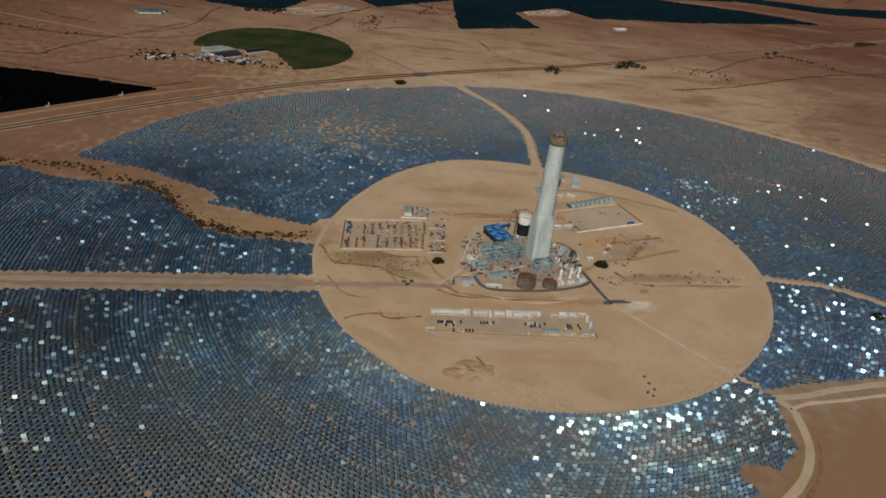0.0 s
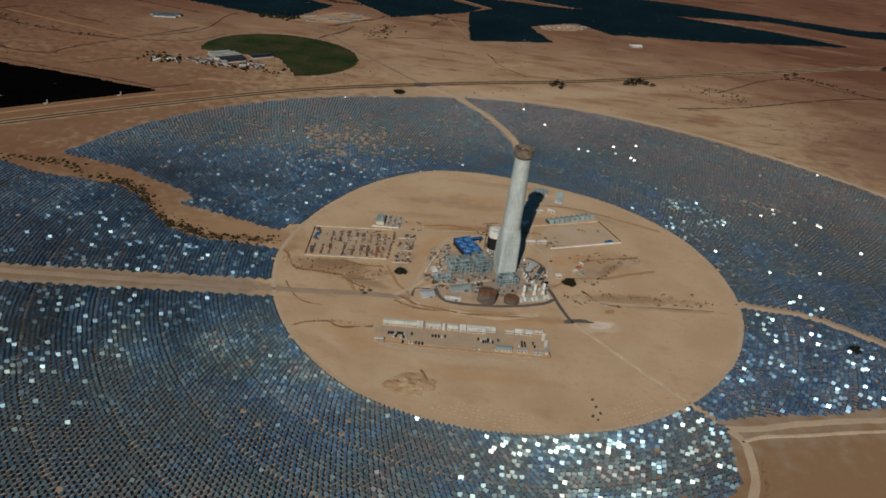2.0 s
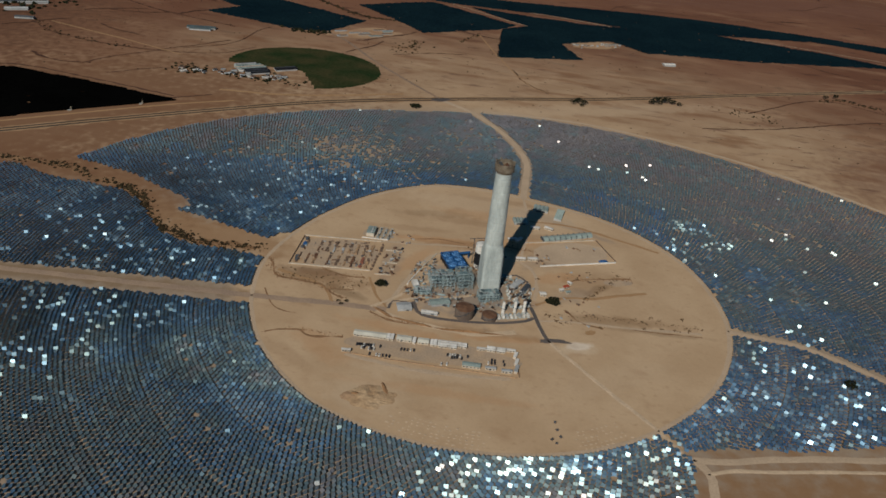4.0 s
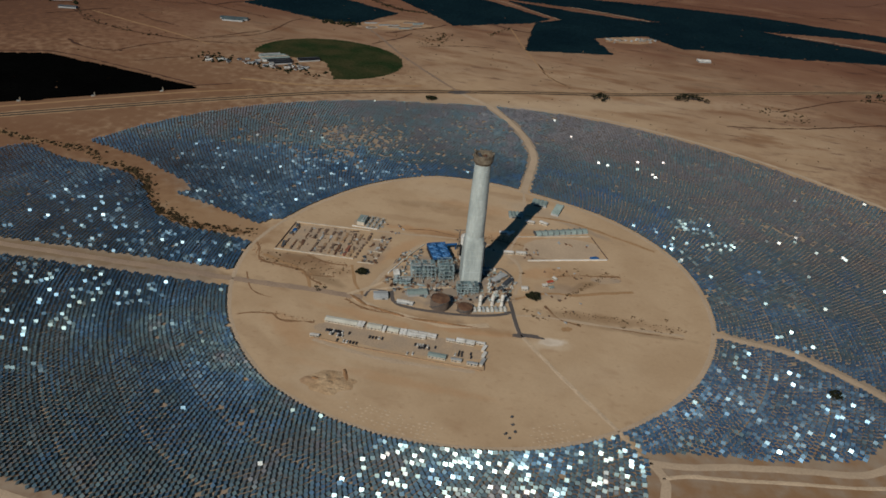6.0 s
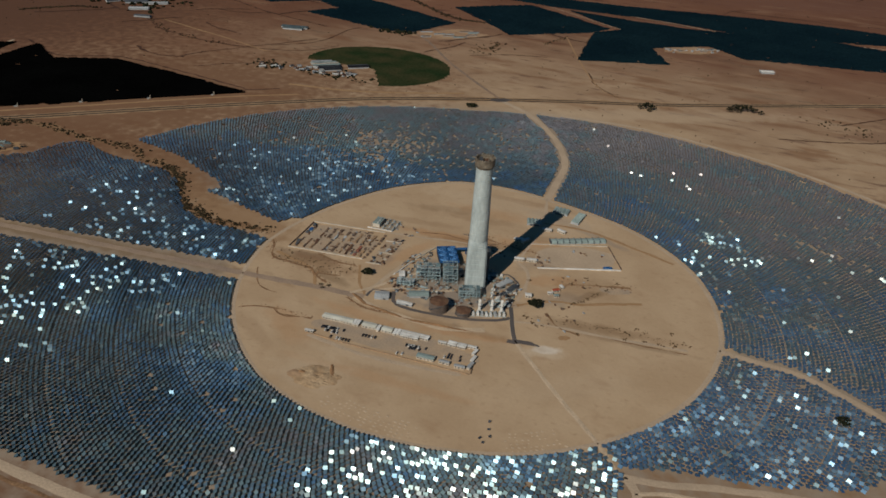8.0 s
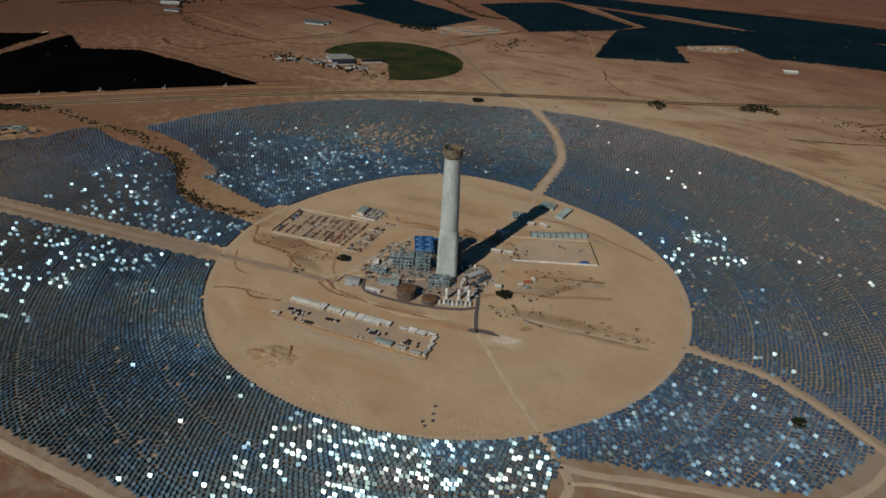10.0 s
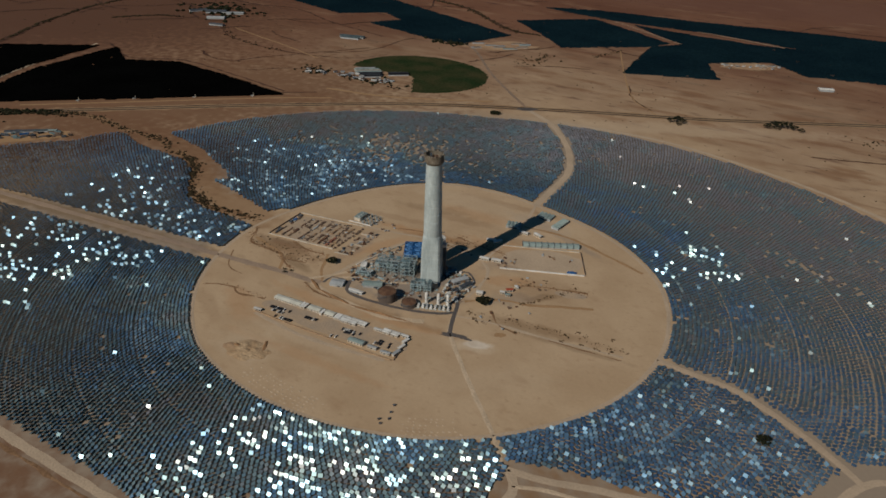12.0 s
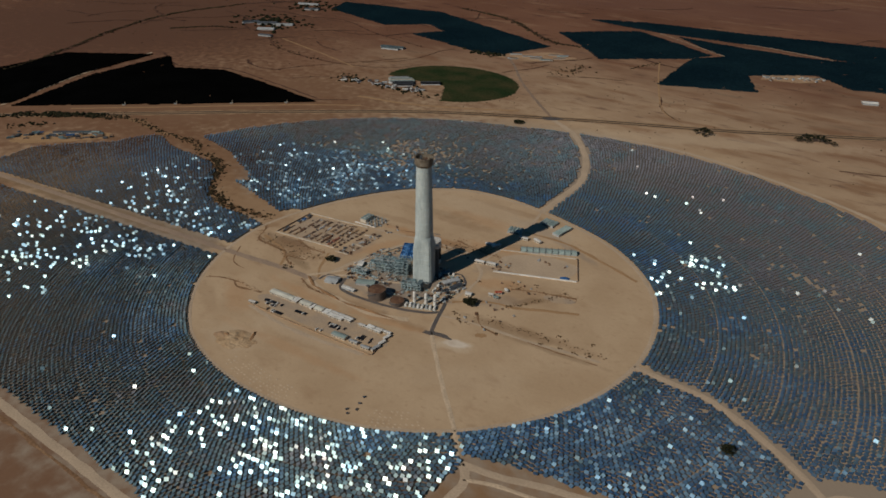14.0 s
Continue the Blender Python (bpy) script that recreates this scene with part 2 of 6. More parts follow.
PLOT_MARKS = [(-60, 195, 90, 16, 4, BROWN_SOIL, 0.35), (60, 178, 60, 12, 20, BROWN_SOIL, 0.3), (-150, 140, 80, 12, 8, BROWN_SOIL, 0.3), (10, 288, 110, 12, 0, BROWN_SOIL, 0.35), (-225, -215, 60, 14, -30, BROWN_SOIL, 0.25),
              (180, -150, 90, 30, 30, PALE_SOIL, 0.18), (128, -104, 34, 15, 18, PALE_SOIL, 0.9), (133, -98, 24, 9, 12, (0.66, 0.56, 0.44), 0.95), (-245, -30, 60, 10, 5, RED_SOIL, 0.35), (120, 20, 46, 20, 40, GREY_SOIL, 0.4), (70, 100, 40, 26, 20, GREY_SOIL, 0.4)]
WORKS_MARKS = [(-150, 30, 20, 60, 5, GREY_SOIL, 0.45), (-112, -258, 55, 34, 10, PALE_SOIL, 0.4), (-230, -46, 78, 20, 3, BROWN_SOIL, 0.55), (150, 60, 62, 34, 35, BROWN_SOIL, 0.3), (-20, 118, 100, 20, 8, BROWN_SOIL, 0.5),
               (-60, 262, 150, 36, 0, PALE_SOIL, 0.3), (68, 240, 78, 55, 20, PALE_SOIL, 0.35), (-22, -18, 96, 82, 12, GREY_SOIL, 0.85), (-50, -207, 120, 13, 4, PALE_SOIL, 0.35), (0, -105, 150, 9, 3, BROWN_SOIL, 0.4),
               (215, -20, 110, 12, 5, BROWN_SOIL, 0.3)]
# western and far marks paint the view's dim edges into the soil
PLAIN_MARKS = [(430, -370, 440, 190, 18, BROWN_SOIL, 0.95), (-250, -640, 800, 180, 0, DIMMED_LOESS, 0.9), (950, 720, 420, 230, 30, RED_SOIL, 0.5), (120, 850, 520, 50, 27, PALE_SOIL, 0.3), (-580, 90, 260, 45, -25, BROWN_SOIL, 0.35),
               (640, 980, 140, 45, 28, RED_SOIL, 0.4), (-840, 380, 320, 26, 42, BROWN_SOIL, 0.35), (150, 2600, 2600, 380, 10, RED_SOIL, 0.7), (-2100, 700, 500, 900, 0, RED_SOIL, 0.6), (-1060, 330, 900, 470, 40, DIMMED_LOESS, 0.85), (-760, 130, 420, 130, 0, DIMMED_LOESS, 0.6), (-1500, 900, 500, 500, 30, DIMMED_LOESS, 0.6), (-2050, 900, 950, 1000, 20, (0.115, 0.056, 0.033), 0.9)]
WASH_SAND = (0.33, 0.205, 0.112)
ORANGE_SOIL, SCRUB_SOIL = (0.45, 0.255, 0.125), (0.22, 0.145, 0.08)
SITE_MARKS = [(-575, 95, 190, 42, -32, WASH_SAND, 0.95), (-420, 25, 170, 48, -8, WASH_SAND, 0.95), (-760, 165, 240, 45, -6, WASH_SAND, 0.9), (-640, -150, 420, 20, 7, SCRUB_SOIL, 0.75), (-75, 118, 90, 14, 6, ORANGE_SOIL, 0.75), (30, 150, 60, 20, 10, ORANGE_SOIL, 0.55), (-120, 40, 16, 70, -25, ORANGE_SOIL, 0.5), (-20, 225, 120, 22, 3, ORANGE_SOIL, 0.4), (95, 60, 45, 18, 25, ORANGE_SOIL, 0.55),
              (-105, -130, 90, 12, -3, ORANGE_SOIL, 0.5), (30, -112, 80, 9, 10, ORANGE_SOIL, 0.6), (-255, -38, 55, 24, 6, SCRUB_SOIL, 0.55), (-195, -66, 50, 11, -18, SCRUB_SOIL, 0.6), (170, -30, 90, 14, 8, SCRUB_SOIL, 0.4),
              (165, 55, 40, 10, 50, SCRUB_SOIL, 0.5), (240, -38, 80, 7, 6, SCRUB_SOIL, 0.45), (-110, 205, 80, 16, 12, SCRUB_SOIL, 0.3), (60, 255, 70, 20, -8, GREY_SOIL, 0.4), (-40, -235, 150, 10, 3, ORANGE_SOIL, 0.35),
              (-190, -190, 60, 22, -35, ORANGE_SOIL, 0.4), (130, 225, 80, 10, -24, GREY_SOIL, 0.45), (-55, -62, 36, 14, 8, PALE_SOIL, 0.4), (-75, 20, 22, 40, 25, GREY_SOIL, 0.5)]
SOIL_MARKS = SITE_MARKS + PLOT_MARKS + WORKS_MARKS + PLAIN_MARKS
SAND_A, SAND_B, SAND_C, SAND_D = (0.44, 0.303, 0.180), (0.50, 0.355, 0.218), (0.37, 0.236, 0.133), (0.395, 0.264, 0.153)
PLAIN_BROWN, PLAIN_STONY, PLAIN_PALE = (0.31, 0.185, 0.10), (0.20, 0.13, 0.085), (0.50, 0.35, 0.21)
FIELD_SOIL = (0.305, 0.236, 0.170)
# far soil tones, with the darkening at the view's top painted in
FAR_D = (0.240, 0.128, 0.074)
FAR_A, FAR_B, FAR_C = (0.145, 0.064, 0.036), (0.195, 0.093, 0.053), (0.072, 0.032, 0.022)
M = {}
M["desert"] = desert_material()
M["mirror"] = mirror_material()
M["track"] = material("compacted_track", (0.48, 0.36, 0.245), 0.95, scales=(0.03, 0.4), vary=0.12, bump=0.3, bump_scale=0.4, spec=0.1)
M["westtrack"] = material("driven_track", (0.35, 0.25, 0.17), 0.95, scales=(0.03, 0.4), vary=0.15, bump=0.3, bump_scale=0.4, second=(0.29, 0.21, 0.15), spec=0.1)
M["asphalt"] = material("worn_asphalt", (0.085, 0.078, 0.074), 0.9, scales=(0.02, 0.5), vary=0.15, second=(0.13, 0.105, 0.09), spec=0.2)
M["highway"] = material("highway_asphalt", (0.042, 0.038, 0.033), 0.95, scales=(0.02, 0.3), vary=0.15, second=(0.055, 0.048, 0.04), spec=0.05)
M["shoulder"] = material("oiled_shoulder", (0.30, 0.185, 0.10), 0.95, scales=(0.02, 0.3), vary=0.18, second=(0.36, 0.23, 0.13), spec=0.05)
M["gravel"] = material("grey_gravel", (0.36, 0.275, 0.195), 0.95, scales=(0.04, 0.5), vary=0.2, bump=0.2, bump_scale=0.8, second=(0.43, 0.31, 0.20), spec=0.1)
M["pale2"] = material("graded_shoulder", (0.40, 0.265, 0.155), 0.95, scales=(0.02, 0.3), vary=0.15, second=(0.33, 0.20, 0.115), spec=0.1)
M["gully"] = material("gully_soil", (0.095, 0.048, 0.03), 0.95, scales=(0.02, 0.2), vary=0.35, second=(0.06, 0.03, 0.02), spec=0.1)
M["oldroad"] = material("sandy_road", (0.21, 0.155, 0.115), 0.95, scales=(0.03, 0.3), vary=0.2, second=(0.27, 0.18, 0.12), spec=0.1)
M["heap"] = material("dumped_sand", (0.46, 0.325, 0.195), 0.95, scales=(0.06, 0.4), vary=0.2, second=(0.38, 0.25, 0.14), bump=0.5, bump_scale=0.3, spec=0.1)
M["rill"] = material("rill_soil", (0.19, 0.105, 0.055), 0.95, scales=(0.04, 0.3), vary=0.35, second=(0.27, 0.16, 0.085), spec=0.1)
M["pale"] = material("pale_fill", (0.56, 0.42, 0.28), 0.95, scales=(0.05, 0.3), vary=0.15, bump=0.5, bump_scale=0.3, spec=0.1)
M["brownsoil"] = material("dug_soil", (0.30, 0.17, 0.085), 0.95, scales=(0.05, 0.3), vary=0.25, bump=0.8, bump_scale=0.2, spec=0.1)
M["brownsoil2"] = material("worn_soil", (0.37, 0.225, 0.115), 0.95, scales=(0.05, 0.3), vary=0.12, second=(0.33, 0.20, 0.10), spec=0.1)
M["backsteel"] = material("galvanised_frame", (0.07, 0.075, 0.08), 0.6, 0.3, scales=(0.02, 0.5), vary=0.2, island=0.2)
M["concrete"] = material("cast_concrete", (0.42, 0.46, 0.435), 0.85, scales=(0.09, 0.5), vary=0.13, second=(0.31, 0.35, 0.335), bump=0.05, bump_scale=1.0, stretch=(1, 1, 0.25))
M["rim"] = material("stained_rim_concrete", (0.20, 0.17, 0.125), 0.85, scales=(0.15, 0.8), vary=0.3, second=(0.11, 0.085, 0.06), bump=0.4, bump_scale=0.5)
M["rust"] = material("rusty_steel", (0.165, 0.09, 0.05), 0.85, scales=(0.12, 0.9), vary=0.3, second=(0.10, 0.048, 0.028))
M["tankside"] = material("brown_primer", (0.15, 0.115, 0.09), 0.75, scales=(0.1, 0.8), vary=0.2, second=(0.10, 0.075, 0.06), stretch=(1, 1, 0.3))
M["grating"] = material("teal_grey_grating", (0.13, 0.19, 0.195), 0.65, 0.15, scales=(0.1, 0.9), vary=0.35, second=(0.08, 0.11, 0.115), per_object=0.35)
M["steel"] = material("grey_steel", (0.36, 0.44, 0.44), 0.55, 0.15, scales=(0.08, 0.9), vary=0.25, second=(0.23, 0.30, 0.305), per_object=0.2)
M["darksteel"] = material("dark_steel", (0.09, 0.10, 0.11), 0.6, 0.2, scales=(0.08, 0.9), vary=0.3)
M["blue"] = material("blue_sheeting", (0.018, 0.095, 0.25), 0.55, scales=(0.1, 0.8), vary=0.3, per_object=0.15)
M["fan"] = material("light_blue_fan", (0.10, 0.26, 0.52), 0.5, scales=(0.2, 0.9), vary=0.25, per_object=0.15)
M["white"] = material("white_paint", (0.70, 0.68, 0.62), 0.6, scales=(0.1, 0.8), vary=0.14, second=(0.52, 0.49, 0.43), per_object=0.08)
M["oldwhite"] = material("dusty_plaster", (0.50, 0.44, 0.35), 0.8, scales=(0.1, 0.8), vary=0.15, second=(0.40, 0.34, 0.26), per_object=0.1)
M["cream"] = material("cream_sheet_roof", (0.60, 0.58, 0.48), 0.6, scales=(0.08, 0.8), vary=0.12, second=(0.48, 0.46, 0.38), per_object=0.12)
M["black"] = material("black_cladding", (0.015, 0.015, 0.017), 0.6, scales=(0.1, 0.8), vary=0.3)
M["greenroof"] = material("grey_green_roof", (0.27, 0.33, 0.30), 0.6, scales=(0.1, 0.6), vary=0.2, second=(0.20, 0.25, 0.23), per_object=0.1)
M["greyroof"] = material("grey_roof", (0.36, 0.37, 0.36), 0.65, scales=(0.1, 0.6), vary=0.2, per_object=0.15)
M["redroof"] = material("faded_red_sheet", (0.42, 0.085, 0.04), 0.7, scales=(0.3, 2.0), vary=0.2, second=(0.33, 0.07, 0.035), spec=0.2)
M["orange"] = material("orange_steel", (0.27, 0.105, 0.065), 0.7, scales=(0.2, 0.9), vary=0.3)
M["timber"] = material("stacked_timber", (0.34, 0.22, 0.12), 0.85, scales=(0.2, 0.9), vary=0.35, second=(0.20, 0.13, 0.08), island=0.35)
M["rebar"] = material("rusted_bundles", (0.17, 0.11, 0.075), 0.8, scales=(0.2, 0.9), vary=0.35, second=(0.10, 0.07, 0.05), island=0.4)
M["leaf"] = material("dusty_foliage", (0.020, 0.021, 0.011), 0.9, scales=(0.2, 1.5), vary=0.35, second=(0.012, 0.013, 0.007), island=0.3, spec=0.03)
M["dryscrub"] = material("sandy_scrub", (0.115, 0.072, 0.038), 0.9, scales=(0.1, 1.0), vary=0.3, second=(0.07, 0.046, 0.025), island=0.4, spec=0.03)
M["shrub"] = material("dry_shrub", (0.05, 0.036, 0.019), 0.9, scales=(0.1, 1.0), vary=0.35, second=(0.032, 0.024, 0.014), island=0.4, spec=0.03)
M["bark"] = material("bark", (0.12, 0.085, 0.055), 0.9, scales=(0.5, 3), vary=0.3)
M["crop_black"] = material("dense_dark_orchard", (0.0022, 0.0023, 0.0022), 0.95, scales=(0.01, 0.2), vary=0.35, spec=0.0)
M["crop_teal"] = material("dark_green_orchard", (0.006, 0.017, 0.022), 0.95, scales=(0.006, 0.15), vary=0.35, second=(0.004, 0.012, 0.017), spec=0.0)
M["crop_green"] = material("irrigated_crop", (0.015, 0.028, 0.011), 0.95, scales=(0.016, 0.2), vary=0.4, second=(0.042, 0.040, 0.018), spec=0.0)
M["car_dark"] = material("dark_car_paint", (0.03, 0.03, 0.035), 0.35, scales=(0.5, 2), vary=0.1, per_object=0.5)
M["glass"] = material("dark_window_glass", (0.02, 0.025, 0.03), 0.1, scales=(0.5, 2), vary=0.1)
M["rubber"] = material("rubber", (0.02, 0.02, 0.02), 0.85, scales=(0.5, 2), vary=0.1)


# ---- building helpers ----
def thing(name, x=0, y=0, z=0, turn=0, label="", category="", group="", kind=""):
    ob = new(name)
    ob.empty_display_size = 0.5
    ob.matrix_basis = pose(x, y, z, 0, 0, turn)
    return tagged(ob, label, category, group, kind)


def part(name, bm, mat, parent, label=""):
    me = bpy.data.meshes.new(name)
    bm.to_mesh(me)
    bm.free()
    for mm in (mat if isinstance(mat, (list, tuple)) else (mat,)):
        me.materials.append(mm)
    ob = new(name, me)
    ob.parent = parent
    return tagged(ob, label)


def share(name, source, parent, m, label=""):
    """Another part on the same mesh as source."""
    ob = new(name, source.data)
    ob.parent = parent
    ob.matrix_basis = m
    return tagged(ob, label)


def sheet_object(name, verts, faces, mats, label, category, kind="structure", face_mat=None, smooth=False):
    me = bpy.data.meshes.new(name)
    me.from_pydata(verts, [], faces)
    for mm in mats:
        me.materials.append(mm)
    if face_mat is not None:
        me.polygons.foreach_set("material_index", np.asarray(face_mat, dtype=np.int32))
    if smooth:
        me.polygons.foreach_set("use_smooth", np.ones(len(me.polygons), dtype=bool))
    me.update()
    return tagged(new(name, me), label, category, kind=kind)


def box(bm, x, y, z, sx, sy, sz, turn=0, bevel=0.0, mat=0):
    """A box whose underside is at z, centred on x, y."""
    made = bmesh.ops.create_cube(bm, size=1, matrix=pose(x, y, z + sz / 2, 0, 0, turn) @ Matrix.Diagonal((sx, sy, sz, 1)))
    vs = made["verts"]
    fs = {f for v in vs for f in v.link_faces}
    for f in fs:
        f.material_index = mat
    if bevel:
        bmesh.ops.bevel(bm, geom=list({e for v in vs for e in v.link_edges}), offset=bevel, segments=1, affect="EDGES", profile=0.5)
    return bm


def cyl(bm, x, y, z, r1, r2, h, seg=20, caps=True):
    bmesh.ops.create_cone(bm, cap_ends=caps, segments=seg, radius1=r1, radius2=r2, depth=h, matrix=pose(x, y, z + h / 2))
    return bm


def bar(bm, a, b, w, d=None):
    """A square bar from a to b."""
    a, b = Vector(a), Vector(b)
    m = Matrix.Translation((a + b) / 2) @ (b - a).to_track_quat("Z", "Y").to_matrix().to_4x4() @ Matrix.Diagonal((w, d or w, (b - a).length, 1))
    bmesh.ops.create_cube(bm, size=1, matrix=m)
    return bm


def gable(bm, x, y, z, sx, sy, eaves, ridge, turn=0, over=0.0, mat=0):
    """A closed shed body with a shallow pitched top, ridge along x."""
    hx, hy = sx / 2 + over, sy / 2 + over
    m = pose(x, y, z, 0, 0, turn)
    v = [bm.verts.new(m @ Vector(p)) for p in ((-hx, -hy, 0), (hx, -hy, 0), (hx, hy, 0), (-hx, hy, 0), (-hx, -hy, eaves), (hx, -hy, eaves),
                                              (hx, hy, eaves), (-hx, hy, eaves), (-hx, 0, ridge), (hx, 0, ridge))]
    for f in ((0, 3, 2, 1), (0, 1, 5, 4), (2, 3, 7, 6), (1, 2, 6, 9, 5), (3, 0, 4, 8, 7), (4, 5, 9, 8), (6, 7, 8, 9)):
        bm.faces.new([v[i] for i in f]).material_index = mat
    return bm


def spun(bm, profile, seg=32, closed=False):
    """A surface turned round z from (radius, height) pairs."""
    rings = [[bm.verts.new((r * math.cos(2 * math.pi * i / seg), r * math.sin(2 * math.pi * i / seg), z)) for i in range(seg)] for r, z in profile]
    for a, b in zip(rings, rings[1:]):
        for i in range(seg):
            bm.faces.new((a[i], a[(i + 1) % seg], b[(i + 1) % seg], b[i]))
    if closed:
        bm.faces.new(rings[0][::-1])
        bm.faces.new(rings[-1])
    return bm


def smooth_line(points, step=8.0):
    """Points of a smooth line through the given ones."""
    p = [Vector((*q, 0)) for q in points]
    p = [2 * p[0] - p[1]] + p + [2 * p[-1] - p[-2]]
    out = []
    for a, b, c, d in zip(p, p[1:], p[2:], p[3:]):
        k = max(2, int((c - b).length / step))
        for i in range(k):
            t = i / k
            out.append(0.5 * (2 * b + (c - a) * t + (2 * a - 5 * b + 4 * c - d) * t * t + (3 * b - a - 3 * c + d) * t ** 3))
    return out + [p[-2]]


def ground_z(x, y):
    """Height of the plain: level on the site, low swells beyond it."""
    r = math.hypot(x, y)
    k = min(1.0, max(0.0, (r - 1050) / 900))
    return k * 7.0 * noise.noise((x * 0.0011, y * 0.0011, 3.1)) + k * 1.6 * noise.noise((x * 0.006, y * 0.006, 8.7))


def bedding(x, y):
    """How far a road or spread lies proud of the coarse swells beyond the site."""
    return 0.7 * min(1.0, max(0.0, (math.hypot(x, y) - 1050) / 400))


def ribbon(name, points, width, mat, label, category="road", lift=0.06, rough=0.15, step=8.0):
    """A road laid on the ground along a line, with uneven edges."""
    line = smooth_line(points, step)
    vs, fs = [], []
    for i, p in enumerate(line):
        d = (line[min(i + 1, len(line) - 1)] - line[max(i - 1, 0)]).normalized()
        side = Vector((-d.y, d.x, 0))
        for s in (-1, -0.33, 0.33, 1):
            w = width / 2 * s * (1 + rough * noise.noise((p.x * 0.05 + 40 * s, p.y * 0.05, 5.0)) * 2)
            q = p + side * w
            vs.append((q.x, q.y, ground_z(q.x, q.y) + bedding(q.x, q.y) + lift + (0.1 if abs(s) < 1 else 0)))
    for i in range(len(line) - 1):
        for k in range(3):
            a = 4 * i + k
            fs.append((a, a + 1, a + 5, a + 4))
    return sheet_object(name, vs, fs, [mat], label, category)


def patch(name, x, y, rx, ry, turn, mat, label, category="ground", lift=0.03, seed=0.0, mound=0.0, wobble=0.35):
    """An irregular spread of other soil on the ground, or a low mound of it."""
    vs, fs, seg, rings = [], [], 40, 6 if mound else 3
    ca, sa = math.cos(radians(turn)), math.sin(radians(turn))
    for k in range(rings + 1):
        for i in range(seg):
            a = 2 * math.pi * i / seg
            w = 1 + wobble * noise.noise((math.cos(a) * 1.7 + seed, math.sin(a) * 1.7, seed)) + 0.4 * wobble * noise.noise((math.cos(a) * 6, math.sin(a) * 6 + seed, 2.0))
            u, v = rx * w * k / rings * math.cos(a), ry * w * k / rings * math.sin(a)
            px, py = x + u * ca - v * sa, y + u * sa + v * ca
            h = mound * (1 - (k / rings) ** 1.5) * (0.6 + 0.8 * noise.noise((px * 0.12, py * 0.12, seed)))
            vs.append((px, py, ground_z(px, py) + bedding(px, py) + lift + max(h, 0)))
    for k in range(rings):
        for i in range(seg):
            j = (i + 1) % seg
            fs.append((k * seg + i, k * seg + j, (k + 1) * seg + j, (k + 1) * seg + i))
    return sheet_object(name, vs, fs, [mat], label, category)


# ---- ground: one sheet to the horizon ----
def build_ground():
    inner = np.arange(-3400, 4601, 40.0)
    outer = np.array([5200, 6500, 8500, 12000.0])
    xs = np.r_[-outer[::-1], inner, outer]
    ys = np.r_[-outer[::-1], inner, outer]
    vs = [(x, y, ground_z(x, y)) for y in ys for x in xs]
    w = len(xs)
    fs = [(j * w + i, j * w + i + 1, (j + 1) * w + i + 1, (j + 1) * w + i) for j in range(len(ys) - 1) for i in range(w - 1)]
    sheet_object("ground", vs, fs, [M["desert"]], "dry tan desert plain of sand and loess", "ground", smooth=True)


build_ground()
CX, CY, RIM = 3.0, 5.0, 328.0
RIM_DEG = [0, 20, 28, 36, 43, 50, 57, 65, 73, 84, 97, 114, 132, 150, 166, 185, 215, 240, 258, 270, 285, 303, 322, 340, 360]
RIM_R = [336, 334, 333, 329, 325, 321, 317, 312, 308, 310, 321, 335, 328, 319, 320, 331, 336, 337, 328, 323, 320, 321, 324, 331, 336]


def rim(a):
    """Radius of the graded plot towards the angle a, in radians."""
    return np.interp(np.degrees(a) % 360, RIM_DEG, RIM_R)


ring = [(CX + (rim(a) + 0.5) * math.cos(a), CY + (rim(a) + 0.5) * math.sin(a)) for a in np.linspace(0, 2 * math.pi, 73)]
ribbon("ring_road", ring, 6, M["track"], "pale compacted dirt ring road round the plant")
ribbon("west_road", [(-1100, -203), (-872, -175), (-707, -156), (-318, -113), (-200, -98), (-128, -92)], 11, M["westtrack"],
       "pale dirt access road between mirror fields")
ribbon("north_road", [(28, 316), (27, 400), (22, 482), (-8, 565), (-50, 640), (-112, 718), (-150, 748), (-200, 783)], 13, M["track"], "curved pale dirt road through the mirror field")
ribbon("junction_road", [(-200, 783), (-285, 868), (-364, 950), (-437, 1032), (-560, 1190), (-640, 1260)], 8, M["oldroad"], "grey road leading off across the plain")
ribbon("south_road", [(76, -60), (84, -85), (98, -105), (162, -172), (225, -233), (252, -268)], 6, M["pale"], "pale dirt track over the sand")
ribbon("south_perimeter_road", [(258, -266), (272, -282), (274, -305), (266, -352), (230, -404), (150, -462), (60, -500), (-90, -505), (-240, -506), (-420, -506), (-700, -510)], 10,
       M["track"], "pale perimeter dirt road round the field")
ribbon("perimeter_ditch", [(285, -312), (276, -358), (238, -414), (156, -472), (62, -511), (-90, -516), (-240, -517), (-420, -517), (-700, -521)], 4, M["rill"], "dark shallow ditch beside the perimeter road", "ditch", lift=0.04, rough=0.8)
ribbon("southeast_perimeter_road", [(252, -268), (300, -259), (345, -244), (411, -226), (490, -205), (545, -150), (575, -95), (620, -70), (760, -60)], 9, M["track"],
       "pale perimeter dirt road round the field")
ribbon("east_road", [(337, -4), (382, -8), (422, -9), (459, -21), (521, -53), (575, -92)], 9, M["track"], "dirt service road between mirror blocks")
HIGHWAY = [(-1900, -530), (-1265, 8), (-1000, 230), (-800, 398), (-640, 524), (-544, 598), (-460, 655), (-352, 717), (-237, 775), (-54, 862), (182, 967), (521, 1150), (1066, 1445), (1360, 1595), (2400, 2150)]
